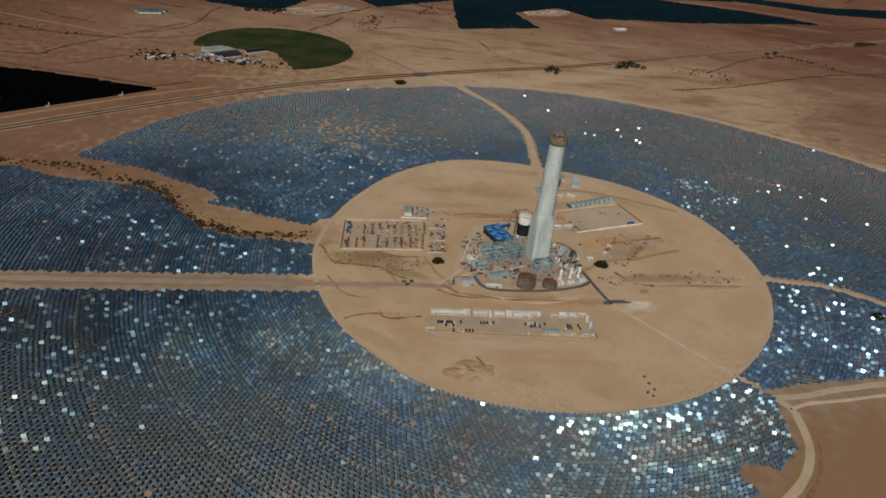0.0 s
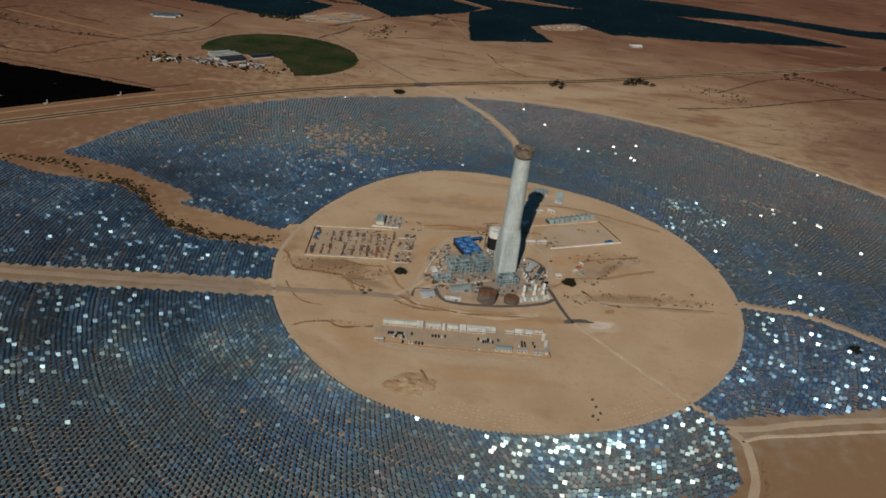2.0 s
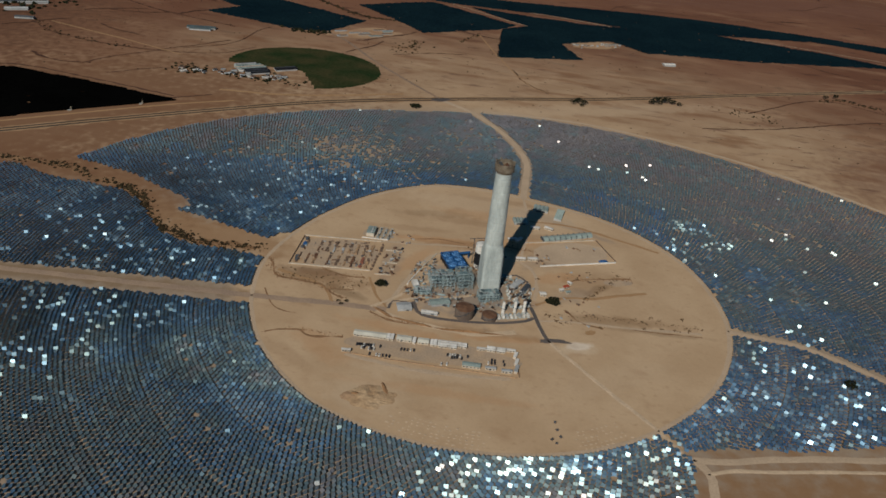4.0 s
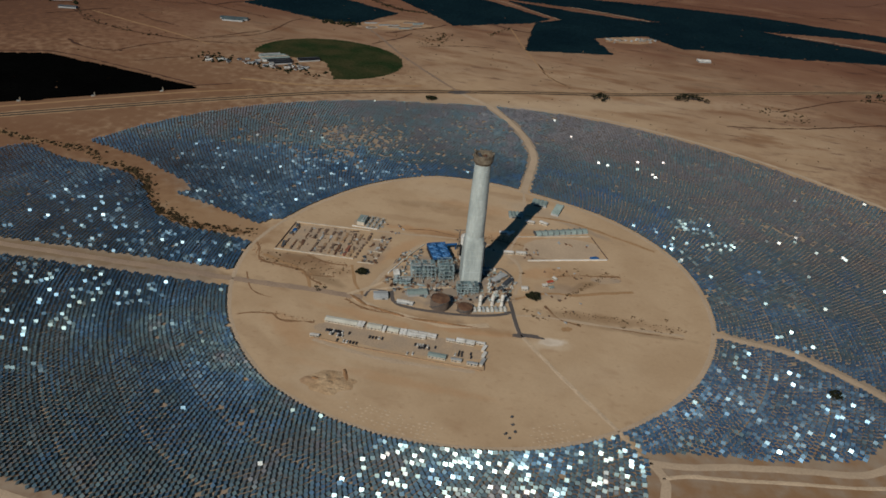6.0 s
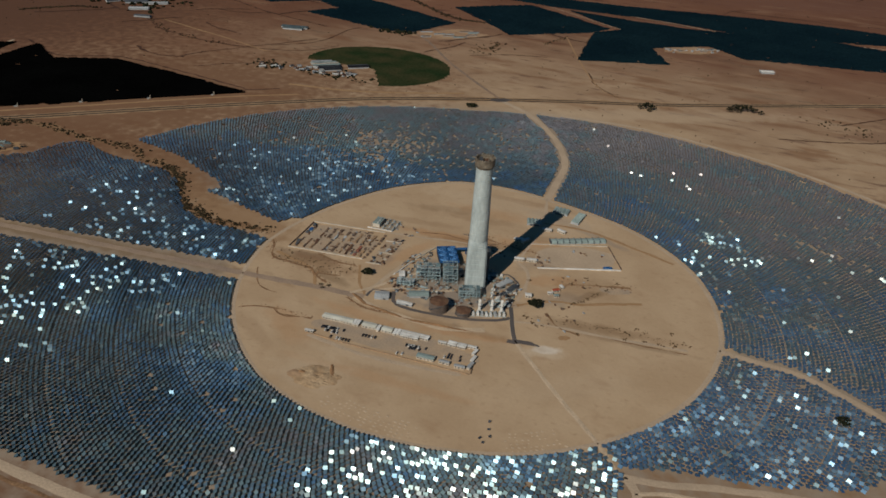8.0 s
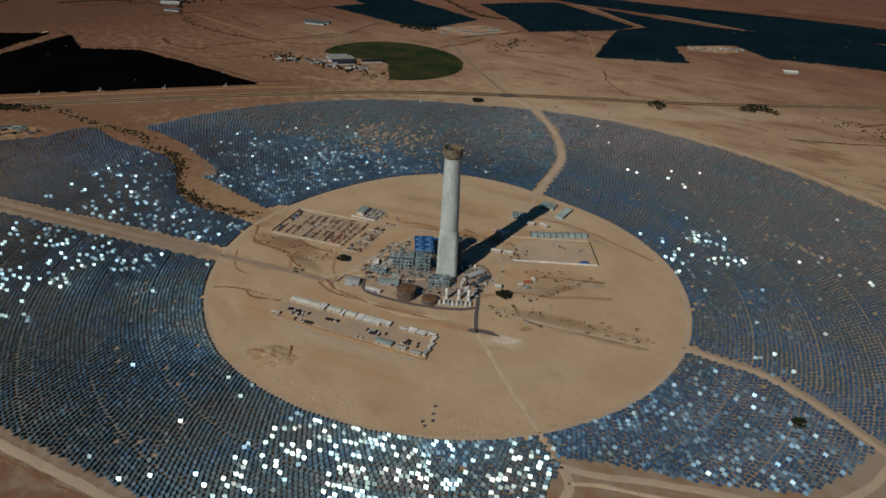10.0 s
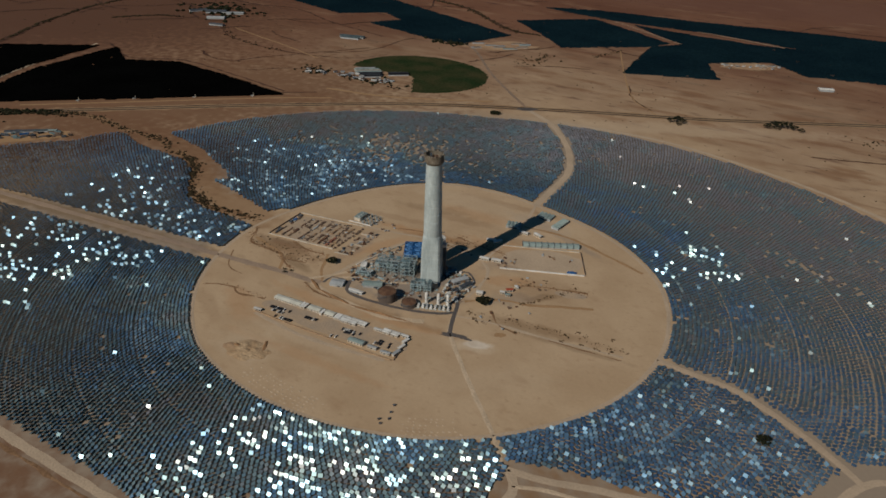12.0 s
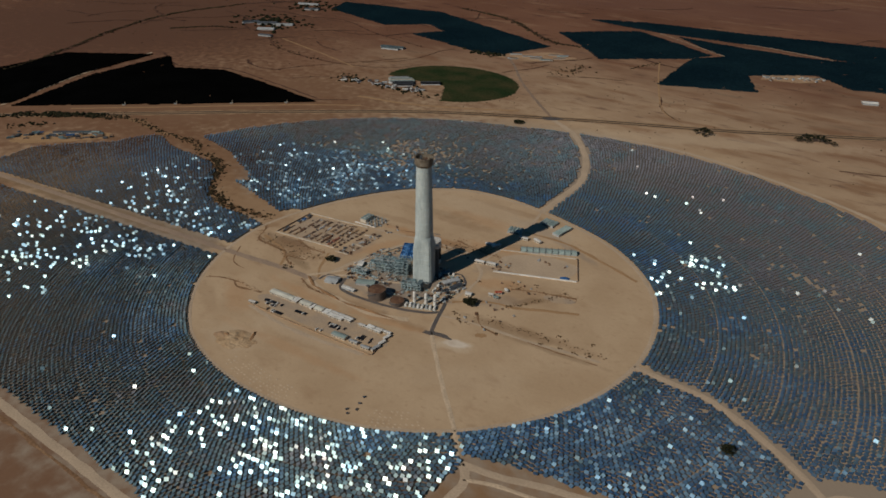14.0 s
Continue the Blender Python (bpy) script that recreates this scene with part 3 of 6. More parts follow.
ribbon("highway_shoulder", HIGHWAY, 30, M["shoulder"], "brown graded shoulder of the desert highway", rough=0.3, lift=0.02)
for side in (-6, 6):
    ribbon("highway", [(x - 0.5 * side, y + 0.87 * side) for x, y in HIGHWAY], 6.5, M["highway"], "straight dark asphalt carriageway across the desert", rough=0.05, lift=0.1)
WEST_GULLIES = [([(-1760, 20), (-1700, 250), (-1792, 461), (-1934, 732), (-2014, 1002), (-1952, 1316), (-1800, 1500)], 17),
                ([(-1793, 844), (-1700, 950), (-1609, 991)], 10),
                ([(-1194, 1831), (-1030, 1792), (-871, 1722), (-614, 1523), (-495, 1500)], 11),
                ([(-1400, 960), (-1250, 872), (-1014, 850), (-830, 900), (-760, 1000)], 4),
                ([(-1500, 613), (-1330, 545), (-1185, 610), (-985, 592), (-770, 560)], 5),
                ([(47, 950), (-19, 1021), (-60, 1120)], 5)]
NORTH_GULLIES = [([(-400, 1110), (-300, 1180), (-200, 1210)], 4),
                 ([(420, 850), (600, 920), (900, 1090), (1150, 1180)], 5),
                 ([(560, 1020), (800, 1230), (1000, 1163), (1300, 1120)], 4),
                 ([(-1270, 160), (-1100, 250), (-930, 420), (-700, 600)], 5),
                 ([(-1600, 1260), (-1400, 1330), (-1150, 1240), (-900, 1180)], 5),
                 ([(900, 640), (1040, 800), (1200, 900), (1500, 960)], 8),
                 ([(-980, 640), (-900, 720), (-840, 740)], 4)]
for pts, w in WEST_GULLIES + NORTH_GULLIES:
    ribbon("dry_gully", pts, w, M["gully"], "dark dry gully cut into the plain", "gully", lift=0.03, rough=0.9)
WEST_RILLS = [([(-321, -14), (-301, -49), (-288, -56), (-266, -58), (-232, -59), (-212, -74), (-191, -82)], 3.2),
              ([(-231, -67), (-208, -65), (-182, -58)], 2.2),
              ([(-264, -181), (-243, -171), (-224, -165), (-207, -174), (-167, -165)], 2.6),
              ([(-148, -102), (-135, -108), (-122, -113), (-97, -114), (-66, -112), (-20, -114)], 3.0)]
EAST_RILLS = [([(-300, -90), (-272, -128), (-240, -134)], 2.0),
              ([(-240, -20), (-200, -28), (-176, -24)], 4.0),
              ([(205, -40), (250, -36), (300, -30)], 1.8),
              ([(120, 60), (160, 78), (210, 92)], 3.0),
              ([(112, -20), (135, -44), (165, -50)], 2.2),
              ([(-30, 137), (20, 130), (60, 128)], 3.2),
              ([(-130, 108), (-90, 120), (-50, 118)], 2.5)]
for pts, w in WEST_RILLS + EAST_RILLS:
    ribbon("erosion_rill", pts, w, M["rill"], "narrow dark rill washed into the sand", "rill", lift=0.025, rough=1.1, step=4.0)
far_rng = random.Random(17)
for k in range(72):      # small dry channels all over the far plain, draining to the south
    gx, gy, heading = (far_rng.uniform(-2300, 2300), far_rng.uniform(950, 3300), radians(far_rng.gauss(215, 28))) if k < 46 else (far_rng.uniform(-2400, -800), far_rng.uniform(620, 1900), radians(far_rng.gauss(200, 20)))
    pts = []
    for _ in range(far_rng.randint(4, 8)):
        pts.append((gx, gy))
        gx, gy, heading = gx + 60 * math.cos(heading), gy + 60 * math.sin(heading), heading + far_rng.uniform(-0.5, 0.5)
    ribbon("dry_gully", pts, far_rng.uniform(3, 8), M["gully"], "dark dry gully cut into the plain", "gully", lift=0.03, rough=1.1)
ribbon("outer_track", [(R * math.cos(radians(a)), R * math.sin(radians(a))) for a, R in ((20, 950), (30, 900), (48, 828), (62, 794), (80, 773), (98, 752))], 10, M["track"],
       "dirt track along the outer edge of the field")


# ---- crops and orchards on the plain ----
def inside_polygon(x, y, poly):
    """Even-odd test for arrays of points."""
    hit = np.zeros(np.shape(x), dtype=bool)
    for (x1, y1), (x2, y2) in zip(poly, poly[1:] + poly[:1]):
        cross = (y1 > y) != (y2 > y)
        with np.errstate(divide="ignore", invalid="ignore"):
            hit ^= cross & (x < (x2 - x1) * (y - y1) / (y2 - y1 + 1e-9) + x1)
    return hit


def crop_field(name, poly, mat, label, spacing, width, height, turn, keep=None, step=6.0, gaps=0.02):
    """A planted field: close rows of ragged hedges with narrow alleys, clipped to its outline."""
    ca, sa = math.cos(radians(turn)), math.sin(radians(turn))
    us, vs_ = [x * ca + y * sa for x, y in poly], [-x * sa + y * ca for x, y in poly]
    rng = np.random.default_rng(len(name) + int(abs(poly[0][0])))
    verts, faces = [], []
    u = np.arange(min(us), max(us) + step, step)
    for v in np.arange(min(vs_), max(vs_), spacing):
        x, y = u * ca - v * sa, u * sa + v * ca
        wob = np.array([5 * noise.noise((px * 0.02, py * 0.02, 1.0)) for px, py in zip(x, y)])
        ok = inside_polygon(x + wob, y + wob, poly)
        if keep is not None:
            ok &= keep(x, y)
        ok &= rng.random(len(u)) > gaps
        row_h = height * (0.85 + 0.3 * rng.random(len(u)))
        row_w = width * (0.88 + 0.24 * rng.random(len(u))) / 2
        for i in range(len(u) - 1):
            if ok[i] and ok[i + 1]:
                k = len(verts)
                for j in (i, i + 1):
                    gz = ground_z(x[j], y[j])
                    for side, zz in ((-1.0, 0.0), (-0.7, row_h[j]), (0.7, row_h[j]), (1.0, 0.0)):
                        verts.append((x[j] - sa * side * row_w[j], y[j] + ca * side * row_w[j], gz + zz))
                faces += [(k, k + 1, k + 5, k + 4), (k + 1, k + 2, k + 6, k + 5), (k + 2, k + 3, k + 7, k + 6)]
    return sheet_object(name, verts, faces, [mat], label, "crop field", kind="stuff")


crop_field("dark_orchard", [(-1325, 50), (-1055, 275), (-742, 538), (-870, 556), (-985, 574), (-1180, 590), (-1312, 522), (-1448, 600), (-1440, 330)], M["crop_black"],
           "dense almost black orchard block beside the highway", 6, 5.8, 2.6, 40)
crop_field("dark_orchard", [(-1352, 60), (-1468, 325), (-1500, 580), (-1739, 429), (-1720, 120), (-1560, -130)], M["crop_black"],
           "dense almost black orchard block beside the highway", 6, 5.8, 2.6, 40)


def pivot_keep(x, y):
    disc = (x + 583) ** 2 / 200 ** 2 + (y - 893) ** 2 / 170 ** 2 < 1
    cut = (y < 852 + (x + 577) * 0.02) & (x < -577 + (852 - y) * 0.6)
    return disc & ~cut


crop_field("pivot_field", [(-800, 700), (-360, 700), (-360, 1100), (-800, 1100)], M["crop_green"], "round dark green irrigated field", 4, 3.95, 0.8, 20, pivot_keep, gaps=0.0)
crop_field("green_orchard", [(-1590, 1463), (-1647, 1612), (-1198, 1702), (-566, 1448), (-640, 1262), (-721, 1236), (-1053, 1313), (-985, 1420), (-1102, 1484), (-1227, 1371)],
           M["crop_teal"], "large dark blue-green orchard block", 7, 6.6, 3, 25)
crop_field("green_orchard", [(-653, 1654), (-420, 1851), (-95, 1655), (-142, 1570), (-366, 1395), (-486, 1511)], M["crop_teal"], "large dark blue-green orchard block", 7, 6.6, 3, 25)
crop_field("green_orchard", [(-138, 1573), (-118, 1227), (133, 1325), (66, 1480), (220, 1600), (330, 1500), (498, 1540), (688, 1582), (1206, 1760), (945, 1844), (604, 1890),
                             (168, 1800), (-287, 1850), (-60, 1662)], M["crop_teal"], "large dark blue-green orchard block", 7, 6.6, 3, 25)
crop_field("green_orchard", [(-663, 1928), (-352, 1870), (-19, 1890), (235, 1830), (377, 1830), (977, 2000), (1319, 1951), (1800, 1990), (1700, 2140), (1359, 2054), (583, 2130),
                             (342, 2110), (-64, 2060), (-468, 2010)], M["crop_teal"], "large dark blue-green orchard block", 7, 6.6, 3, 25)


# ---- heliostats ----
MIRROR_W, MIRROR_H, PIVOT_Z = 4.85, 4.15, 2.15
OUTER = np.array([(-60, 700), (-10, 900), (0, 960), (20, 930), (30, 879), (48, 807), (62, 775), (80, 752), (98, 734), (110, 722), (130, 750), (145, 774), (155, 786), (167.5, 795), (169.5, 850),
                  (172, 888), (176, 894), (181, 970), (183.5, 1005), (187, 1000), (200, 1060), (240, 1060), (300, 700)], dtype=float)
WADI = [(-900, 212), (-760, 197), (-696, 182), (-647, 173), (-595, 149), (-554, 132), (-514, 113), (-500, 96), (-515, 77), (-470, 68), (-415, 53), (-376, 42), (-345, 36),
        (-334, 55), (-310, 70), (-310, -20), (-329, -18), (-394, -12), (-438, -16), (-479, -6), (-507, 6), (-547, 47), (-586, 86), (-622, 108), (-690, 117), (-739, 115), (-779, 122),
        (-840, 143), (-1000, 150)]


def near_line(x, y, line):
    best = np.full(np.shape(x), 1e9)
    for (x1, y1), (x2, y2) in zip(line, line[1:]):
        dx, dy = x2 - x1, y2 - y1
        t = np.clip(((x - x1) * dx + (y - y1) * dy) / (dx * dx + dy * dy), 0, 1)
        best = np.minimum(best, np.hypot(x - x1 - t * dx, y - y1 - t * dy))
    return best


def field_mask(x, y):
    th = np.degrees(np.arctan2(y, x))
    th = np.where(th < -60, th + 360, th)
    ok = np.hypot(x, y) < np.interp(th, OUTER[:, 0], OUTER[:, 1])
    ok &= ~inside_polygon(x, y, WADI)
    ok &= near_line(x, y, [(-1200, -225), (-707, -158), (-319, -109), (-250, -100)]) > 15
    ok &= near_line(x, y, [(-1200, -233), (-707, -168), (-319, -119), (-250, -110)]) > 15
    ok &= near_line(x, y, [(28, 300), (27, 400), (22, 482), (-8, 565), (-50, 640), (-112, 718), (-150, 760)]) > 11
    ok &= near_line(x, y, [(330, -4), (382, -8), (422, -9), (459, -21), (521, -53), (575, -92)]) > 8
    south = y > -492
    xb = np.interp(y, [-492, -411, -352, -271, -237], [70, 192, 252, 258, 221])
    yb = np.interp(x, [225, 253, 272, 340, 382, 490, 529, 551, 570, 610, 900], [-240, -257, -250, -231, -226, -187, -136, -91, -62, -47, -35])
    east = (x > xb + 9) & (y > yb)
    ok &= south & ((x < xb) | east | (y > -230) & (x < 240))
    ok &= np.hypot((x - 197) / 22, (y + 392) / 16) > 1
    return ok


def heliostat_places():
    rng = np.random.default_rng(5)
    out = []
    for east, (near_gap, far_gap) in ((False, (4.85, 6.1)), (True, (5.5, 6.6))):      # the rows of the eastern field stand wider apart
        d, k = 7.0, 0
        while d < 740:
            if k % 14 == 0:
                d += 0.9 if k else 0
                count = int(2 * math.pi * (RIM + d) / (5.75 + 0.65 * min(1, d / 450)))
            a = (np.arange(count) + 0.5 * (k % 2)) * 2 * math.pi / count
            r = rim(a) * (1 - min(1, d / 300)) + RIM * min(1, d / 300) + d
            q = np.c_[CX + r * np.cos(a), CY + r * np.sin(a)]
            in_east = (q[:, 0] > 25) & (q[:, 1] > -10)
            out.append(q[in_east if east else ~in_east])
            d, k = d + near_gap + (far_gap - near_gap) * min(1, d / 450), k + 1
    p = np.vstack(out)
    p = p[field_mask(p[:, 0], p[:, 1])]
    drop = np.array([noise.noise((x * 0.012, y * 0.012, 4.0)) + 0.6 * noise.noise((x * 0.05, y * 0.05, 9.0)) for x, y in p])
    def bald(x, y, rx, ry, turn):
        u, v = p[:, 0] - x, p[:, 1] - y
        ca, sa = math.cos(radians(turn)), math.sin(radians(turn))
        return np.exp(-((u * ca + v * sa) / rx) ** 2 - ((v * ca - u * sa) / ry) ** 2)

    gone = 0.33 * bald(-325, 405, 135, 95, 10) + 0.08 * bald(-345, 490, 110, 36, 20) + 0.13 * bald(-130, 560, 90, 60, 0) + 0.28 * bald(485, 338, 58, 16, -25) + 0.02 * bald(470, 300, 70, 110, 0) + 0.05 * bald(-560, 330, 120, 60, 30)
    patchy = np.array([0.4 + 1.6 * max(0.0, 0.4 + noise.noise((x * 0.03, y * 0.03, 5.0))) for x, y in p])
    thin = np.where((p[:, 0] < 0) & (p[:, 1] > 150), 0.86, 0.98)
    p = p[(rng.random(len(p)) > 0.004 + gone * patchy) & ((drop < thin) | (rng.random(len(p)) < 0.55))]
    return p + rng.normal(0, 0.22, p.shape)


def unit(v):
    return v / np.linalg.norm(v, axis=-1, keepdims=True)


def direction(az, el):
    az, el = np.radians(az), np.radians(el)
    return np.stack([np.cos(el) * np.cos(az), np.cos(el) * np.sin(az), np.sin(el)], -1)


# lean of the mirrors by bearing of the block, how far and which way, set to fit the camera's view
LEAN_BEARING = [0, 20, 45, 75, 110, 165, 215, 250, 285, 298, 340, 352, 360]
LEAN_ANGLE = [16, 16, 17, 18, 18, 20, 24, 25, 20, 16, 15, 15, 16]
LEAN_AZIMUTH = [214, 212, 210, 212, 214, 228, 222, 215, 222, 250, 250, 228, 208]


def mirror_normals(p):
    """Most mirrors lean to the south-west; in some sectors part of them is turned so that glints and sky tones fit the
    camera's view.
    """
    rng = np.random.default_rng(11)
    n = len(p)
    drift = np.array([(noise.noise((x * 0.006, y * 0.006, 2.0)), noise.noise((x * 0.006, y * 0.006, 6.0))) for x, y in p])
    th = np.degrees(np.arctan2(p[:, 1], p[:, 0])) % 360
    lean = np.interp(th, LEAN_BEARING, LEAN_ANGLE) + 7 * drift[:, 1]
    base = direction(np.interp(th, LEAN_BEARING, LEAN_AZIMUTH) + 30 * drift[:, 0], 90 - np.abs(lean))
    spread = np.where((np.degrees(np.arctan2(p[:, 1], p[:, 0])) % 360 > 296) & (p[:, 1] < -20), 7.0, 5.5)
    r = np.hypot(p[:, 0], p[:, 1])
    # by sector and radius: share of turned mirrors, their mean azimuth and elevation, and the scatter of both
    turned_first = [((262, 312), 310, 352, 0.27, (-91, 14), (41, 7)), ((262, 282), 352, 415, 0.13, (-76, 9), (42, 7)), ((282, 312), 352, 415, 0.24, (-80, 11), (42, 7)), ((278, 308), 415, 500, 0.14, (-75, 8), (42, 6)),
             ((262, 278), 415, 520, 0.07, (-72, 8), (42, 7)), ((264, 314), 310, 480, 0.025, (-80, 13), (57, 5)), ((262, 300), 520, 640, 0.02, (-72, 10), (42, 7)),
             ((196, 218), 385, 770, 0.085, (-57, 7), (37, 5))]
    turned_next = [((205, 254), 325, 1100, 0.007, (-72, 14), (40, 8)), ((174, 196), 335, 690, 0.07, (-49, 7), (36, 6)), ((140, 172), 350, 650, 0.03, (-46, 8), (38, 6)),
            ((132, 172), 345, 580, 0.20, (-42, 10), (47, 7)), ((300, 357), 325, 600, 0.04, (-129, 8), (40, 8)), ((32, 48), 340, 480, 0.10, (-82, 8), (32, 6)),
            ((54, 72), 500, 585, 0.015, (-97, 9), (29, 5))]
    turned_last = [((28, 48), 340, 480, 0.05, (-108, 12), (62, 5)), ((120, 168), 345, 480, 0.05, (-76, 10), (54, 5)), ((296, 352), 325, 640, 0.07, (-100, 12), (64, 5)), ((294, 354), 325, 640, 0.36, (88, 30), (83, 4)),
            ((174, 200), 340, 620, 0.04, (-82, 10), (53, 5)), ((0, 34), 345, 640, 0.006, (-117, 6), (31, 6)), ((352, 360), 345, 600, 0.004, (-118, 6), (32, 6)),
            ((0, 120), 325, 1000, 0.001, (-100, 14), (31, 8))]
    zones = turned_first + turned_next + turned_last
    turned = np.zeros(n, dtype=bool)
    edge = (th + 3.5 * drift[:, 0] * 4 + rng.normal(0, 2.5, n)) % 360      # the sectors fray at their edges
    for (a, b), r1, r2, share_, (az, az_s), (el, el_s) in zones:
        here = (edge >= a) & (edge < b) & (r >= r1) & (r < r2) & ~turned
        patchy = np.array([0.35 + 1.9 * max(0.0, 0.35 + noise.noise((x * 0.018, y * 0.018, 7.0))) if h else 0 for (x, y), h in zip(p, here)])
        pick = here & (rng.random(n) < share_ * patchy)
        k = int(pick.sum())
        base[pick] = direction(rng.normal(az, az_s, k), rng.normal(el, el_s, k))
        spread[pick] = 0.5
        turned |= pick
    stray = ~turned & (rng.random(n) < np.where(p[:, 0] > 250, 0.0015, 0.006))
    spread[stray] = 9
    side = rng.normal(0, 1, (n, 3))
    side -= base * (side * base).sum(1, keepdims=True)
    return unit(base + side * np.tan(np.radians(spread))[:, None])


def mirror_axes(nrm):
    right = unit(np.cross(np.array((0, 0, 1.0)), nrm))
    return right, np.cross(nrm, right)


def heliostat_stuff(name, p, nrm, label):
    """Many heliostats in one mesh: slab mirror with frame, torque tube stub and pedestal."""
    n = len(p)
    right, up = mirror_axes(nrm)
    c = np.c_[p, np.full(n, PIVOT_Z)]
    v = np.empty((n, 16, 3))
    k = 0
    for d in (0.08, -0.12):
        for sx, sy in ((-1, -1), (1, -1), (1, 1), (-1, 1)):
            v[:, k] = c + right * sx * MIRROR_W / 2 + up * sy * MIRROR_H / 2 + nrm * d
            k += 1
    for z in (0.0, PIVOT_Z - 0.12):
        for sx, sy in ((-1, -1), (1, -1), (1, 1), (-1, 1)):
            v[:, k] = np.c_[p[:, 0] + sx * 0.25, p[:, 1] + sy * 0.25, np.full(n, z)]
            k += 1
    quads = np.array([(0, 1, 2, 3), (7, 6, 5, 4), (0, 4, 5, 1), (1, 5, 6, 2), (2, 6, 7, 3), (3, 7, 4, 0), (8, 9, 13, 12), (9, 10, 14, 13), (10, 11, 15, 14), (11, 8, 12, 15)])
    f = (quads[None] + 16 * np.arange(n)[:, None, None]).reshape(-1, 4)
    me = bpy.data.meshes.new(name)
    me.vertices.add(16 * n)
    me.vertices.foreach_set("co", v.reshape(-1))
    me.loops.add(4 * len(f))
    me.loops.foreach_set("vertex_index", f.reshape(-1).astype(np.int32))
    me.polygons.add(len(f))
    me.polygons.foreach_set("loop_start", np.arange(0, 4 * len(f), 4, dtype=np.int32))
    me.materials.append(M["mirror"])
    me.materials.append(M["backsteel"])
    me.polygons.foreach_set("material_index", np.tile(np.array([0] + [1] * 9, dtype=np.int32), n))
    me.polygons.foreach_set("use_smooth", np.zeros(len(f), dtype=bool))
    me.update(calc_edges=True)
    return tagged(new(name, me), label, "heliostats", kind="stuff")


def one_heliostat():
    """A single heliostat: four-facet mirror on a frame, drive head and pedestal."""
    h = thing("heliostat", label="square silvered heliostat mirror on a short steel post", category="heliostat", group="heliostats by the south rim")
    bm = bmesh.new()
    for sx in (-1, 1):
        for sy in (-1, 1):
            box(bm, sx * MIRROR_W / 4, sy * MIRROR_H / 4, 0.0, MIRROR_W / 2 - 0.05, MIRROR_H / 2 - 0.05, 0.08)
    mirror = part("mirror", bm, M["mirror"], h, "silvered glass mirror facets")
    bm = bmesh.new()
    for s in (-1, 0, 1):
        box(bm, s * MIRROR_W * 0.4, 0, -0.16, 0.14, MIRROR_H * 0.94, 0.15)
    box(bm, 0, 0, -0.34, MIRROR_W * 0.9, 0.2, 0.18)
    part("support_frame", bm, M["backsteel"], mirror)
    bm = bmesh.new()
    cyl(bm, 0, 0, 0, 0.26, 0.22, PIVOT_Z - 0.5, 8)
    part("post", bm, M["backsteel"], h)
    bm = bmesh.new()
    box(bm, 0, 0, PIVOT_Z - 0.6, 0.6, 0.5, 0.5, bevel=0.06)
    part("drive_head", bm, M["backsteel"], h)
    return h, mirror


def build_heliostats():
    p = heliostat_places()
    nrm = mirror_normals(p)
    r = np.hypot(p[:, 0] - CX, p[:, 1] - CY)
    single = (p[:, 0] > 60) & (p[:, 0] < 245) & (p[:, 1] < -235) & (r < RIM + 46)
    ids = np.nonzero(single)[0]
    ids = ids[np.argsort(r[ids])][:290]
    single[:] = False
    single[ids] = True
    th = np.degrees(np.arctan2(p[:, 1], p[:, 0])) % 360
    blocks = [("southwest", (p[:, 1] < -60) & (p[:, 0] < 260) & (th > 180 + np.degrees(np.arctan(0.17)) - 2) & (th < 318), "dense rows of grey-blue heliostat mirrors on sand"),
              ("west", (p[:, 0] < -280) & (th > 168), "rows of heliostat mirrors between road and dry wash"),
              ("northwest", (p[:, 0] < 60) & (p[:, 1] > 0), "rows of blue heliostat mirrors with bare sandy gaps"),
              ("east", p[:, 1] > -45, "wavy rows of dark heliostat mirrors"),
              ("southeast", p[:, 0] > 200, "rows of bright blue heliostat mirrors")]
    left = ~single
    for _, mask, label in blocks:
        take = left & mask
        left &= ~take
        if take.any():
            heliostat_stuff("heliostat_field", p[take], nrm[take], label)
    if left.any():
        heliostat_stuff("heliostat_field", p[left], nrm[left], "rows of heliostat mirrors on sand")
    first, mirror = one_heliostat()
    right, up = mirror_axes(nrm)
    for k, i in enumerate(ids):
        m = pose(p[i, 0], p[i, 1], 0)
        h = first if k == 0 else copy_thing(first, m)
        if k == 0:
            first.matrix_basis = m
        face = [o for o in h.children if o.name.startswith("mirror")][0]
        rot = Matrix((right[i], up[i], nrm[i])).transposed().to_4x4()
        face.matrix_basis = Matrix.Translation((0, 0, PIVOT_Z)) @ rot


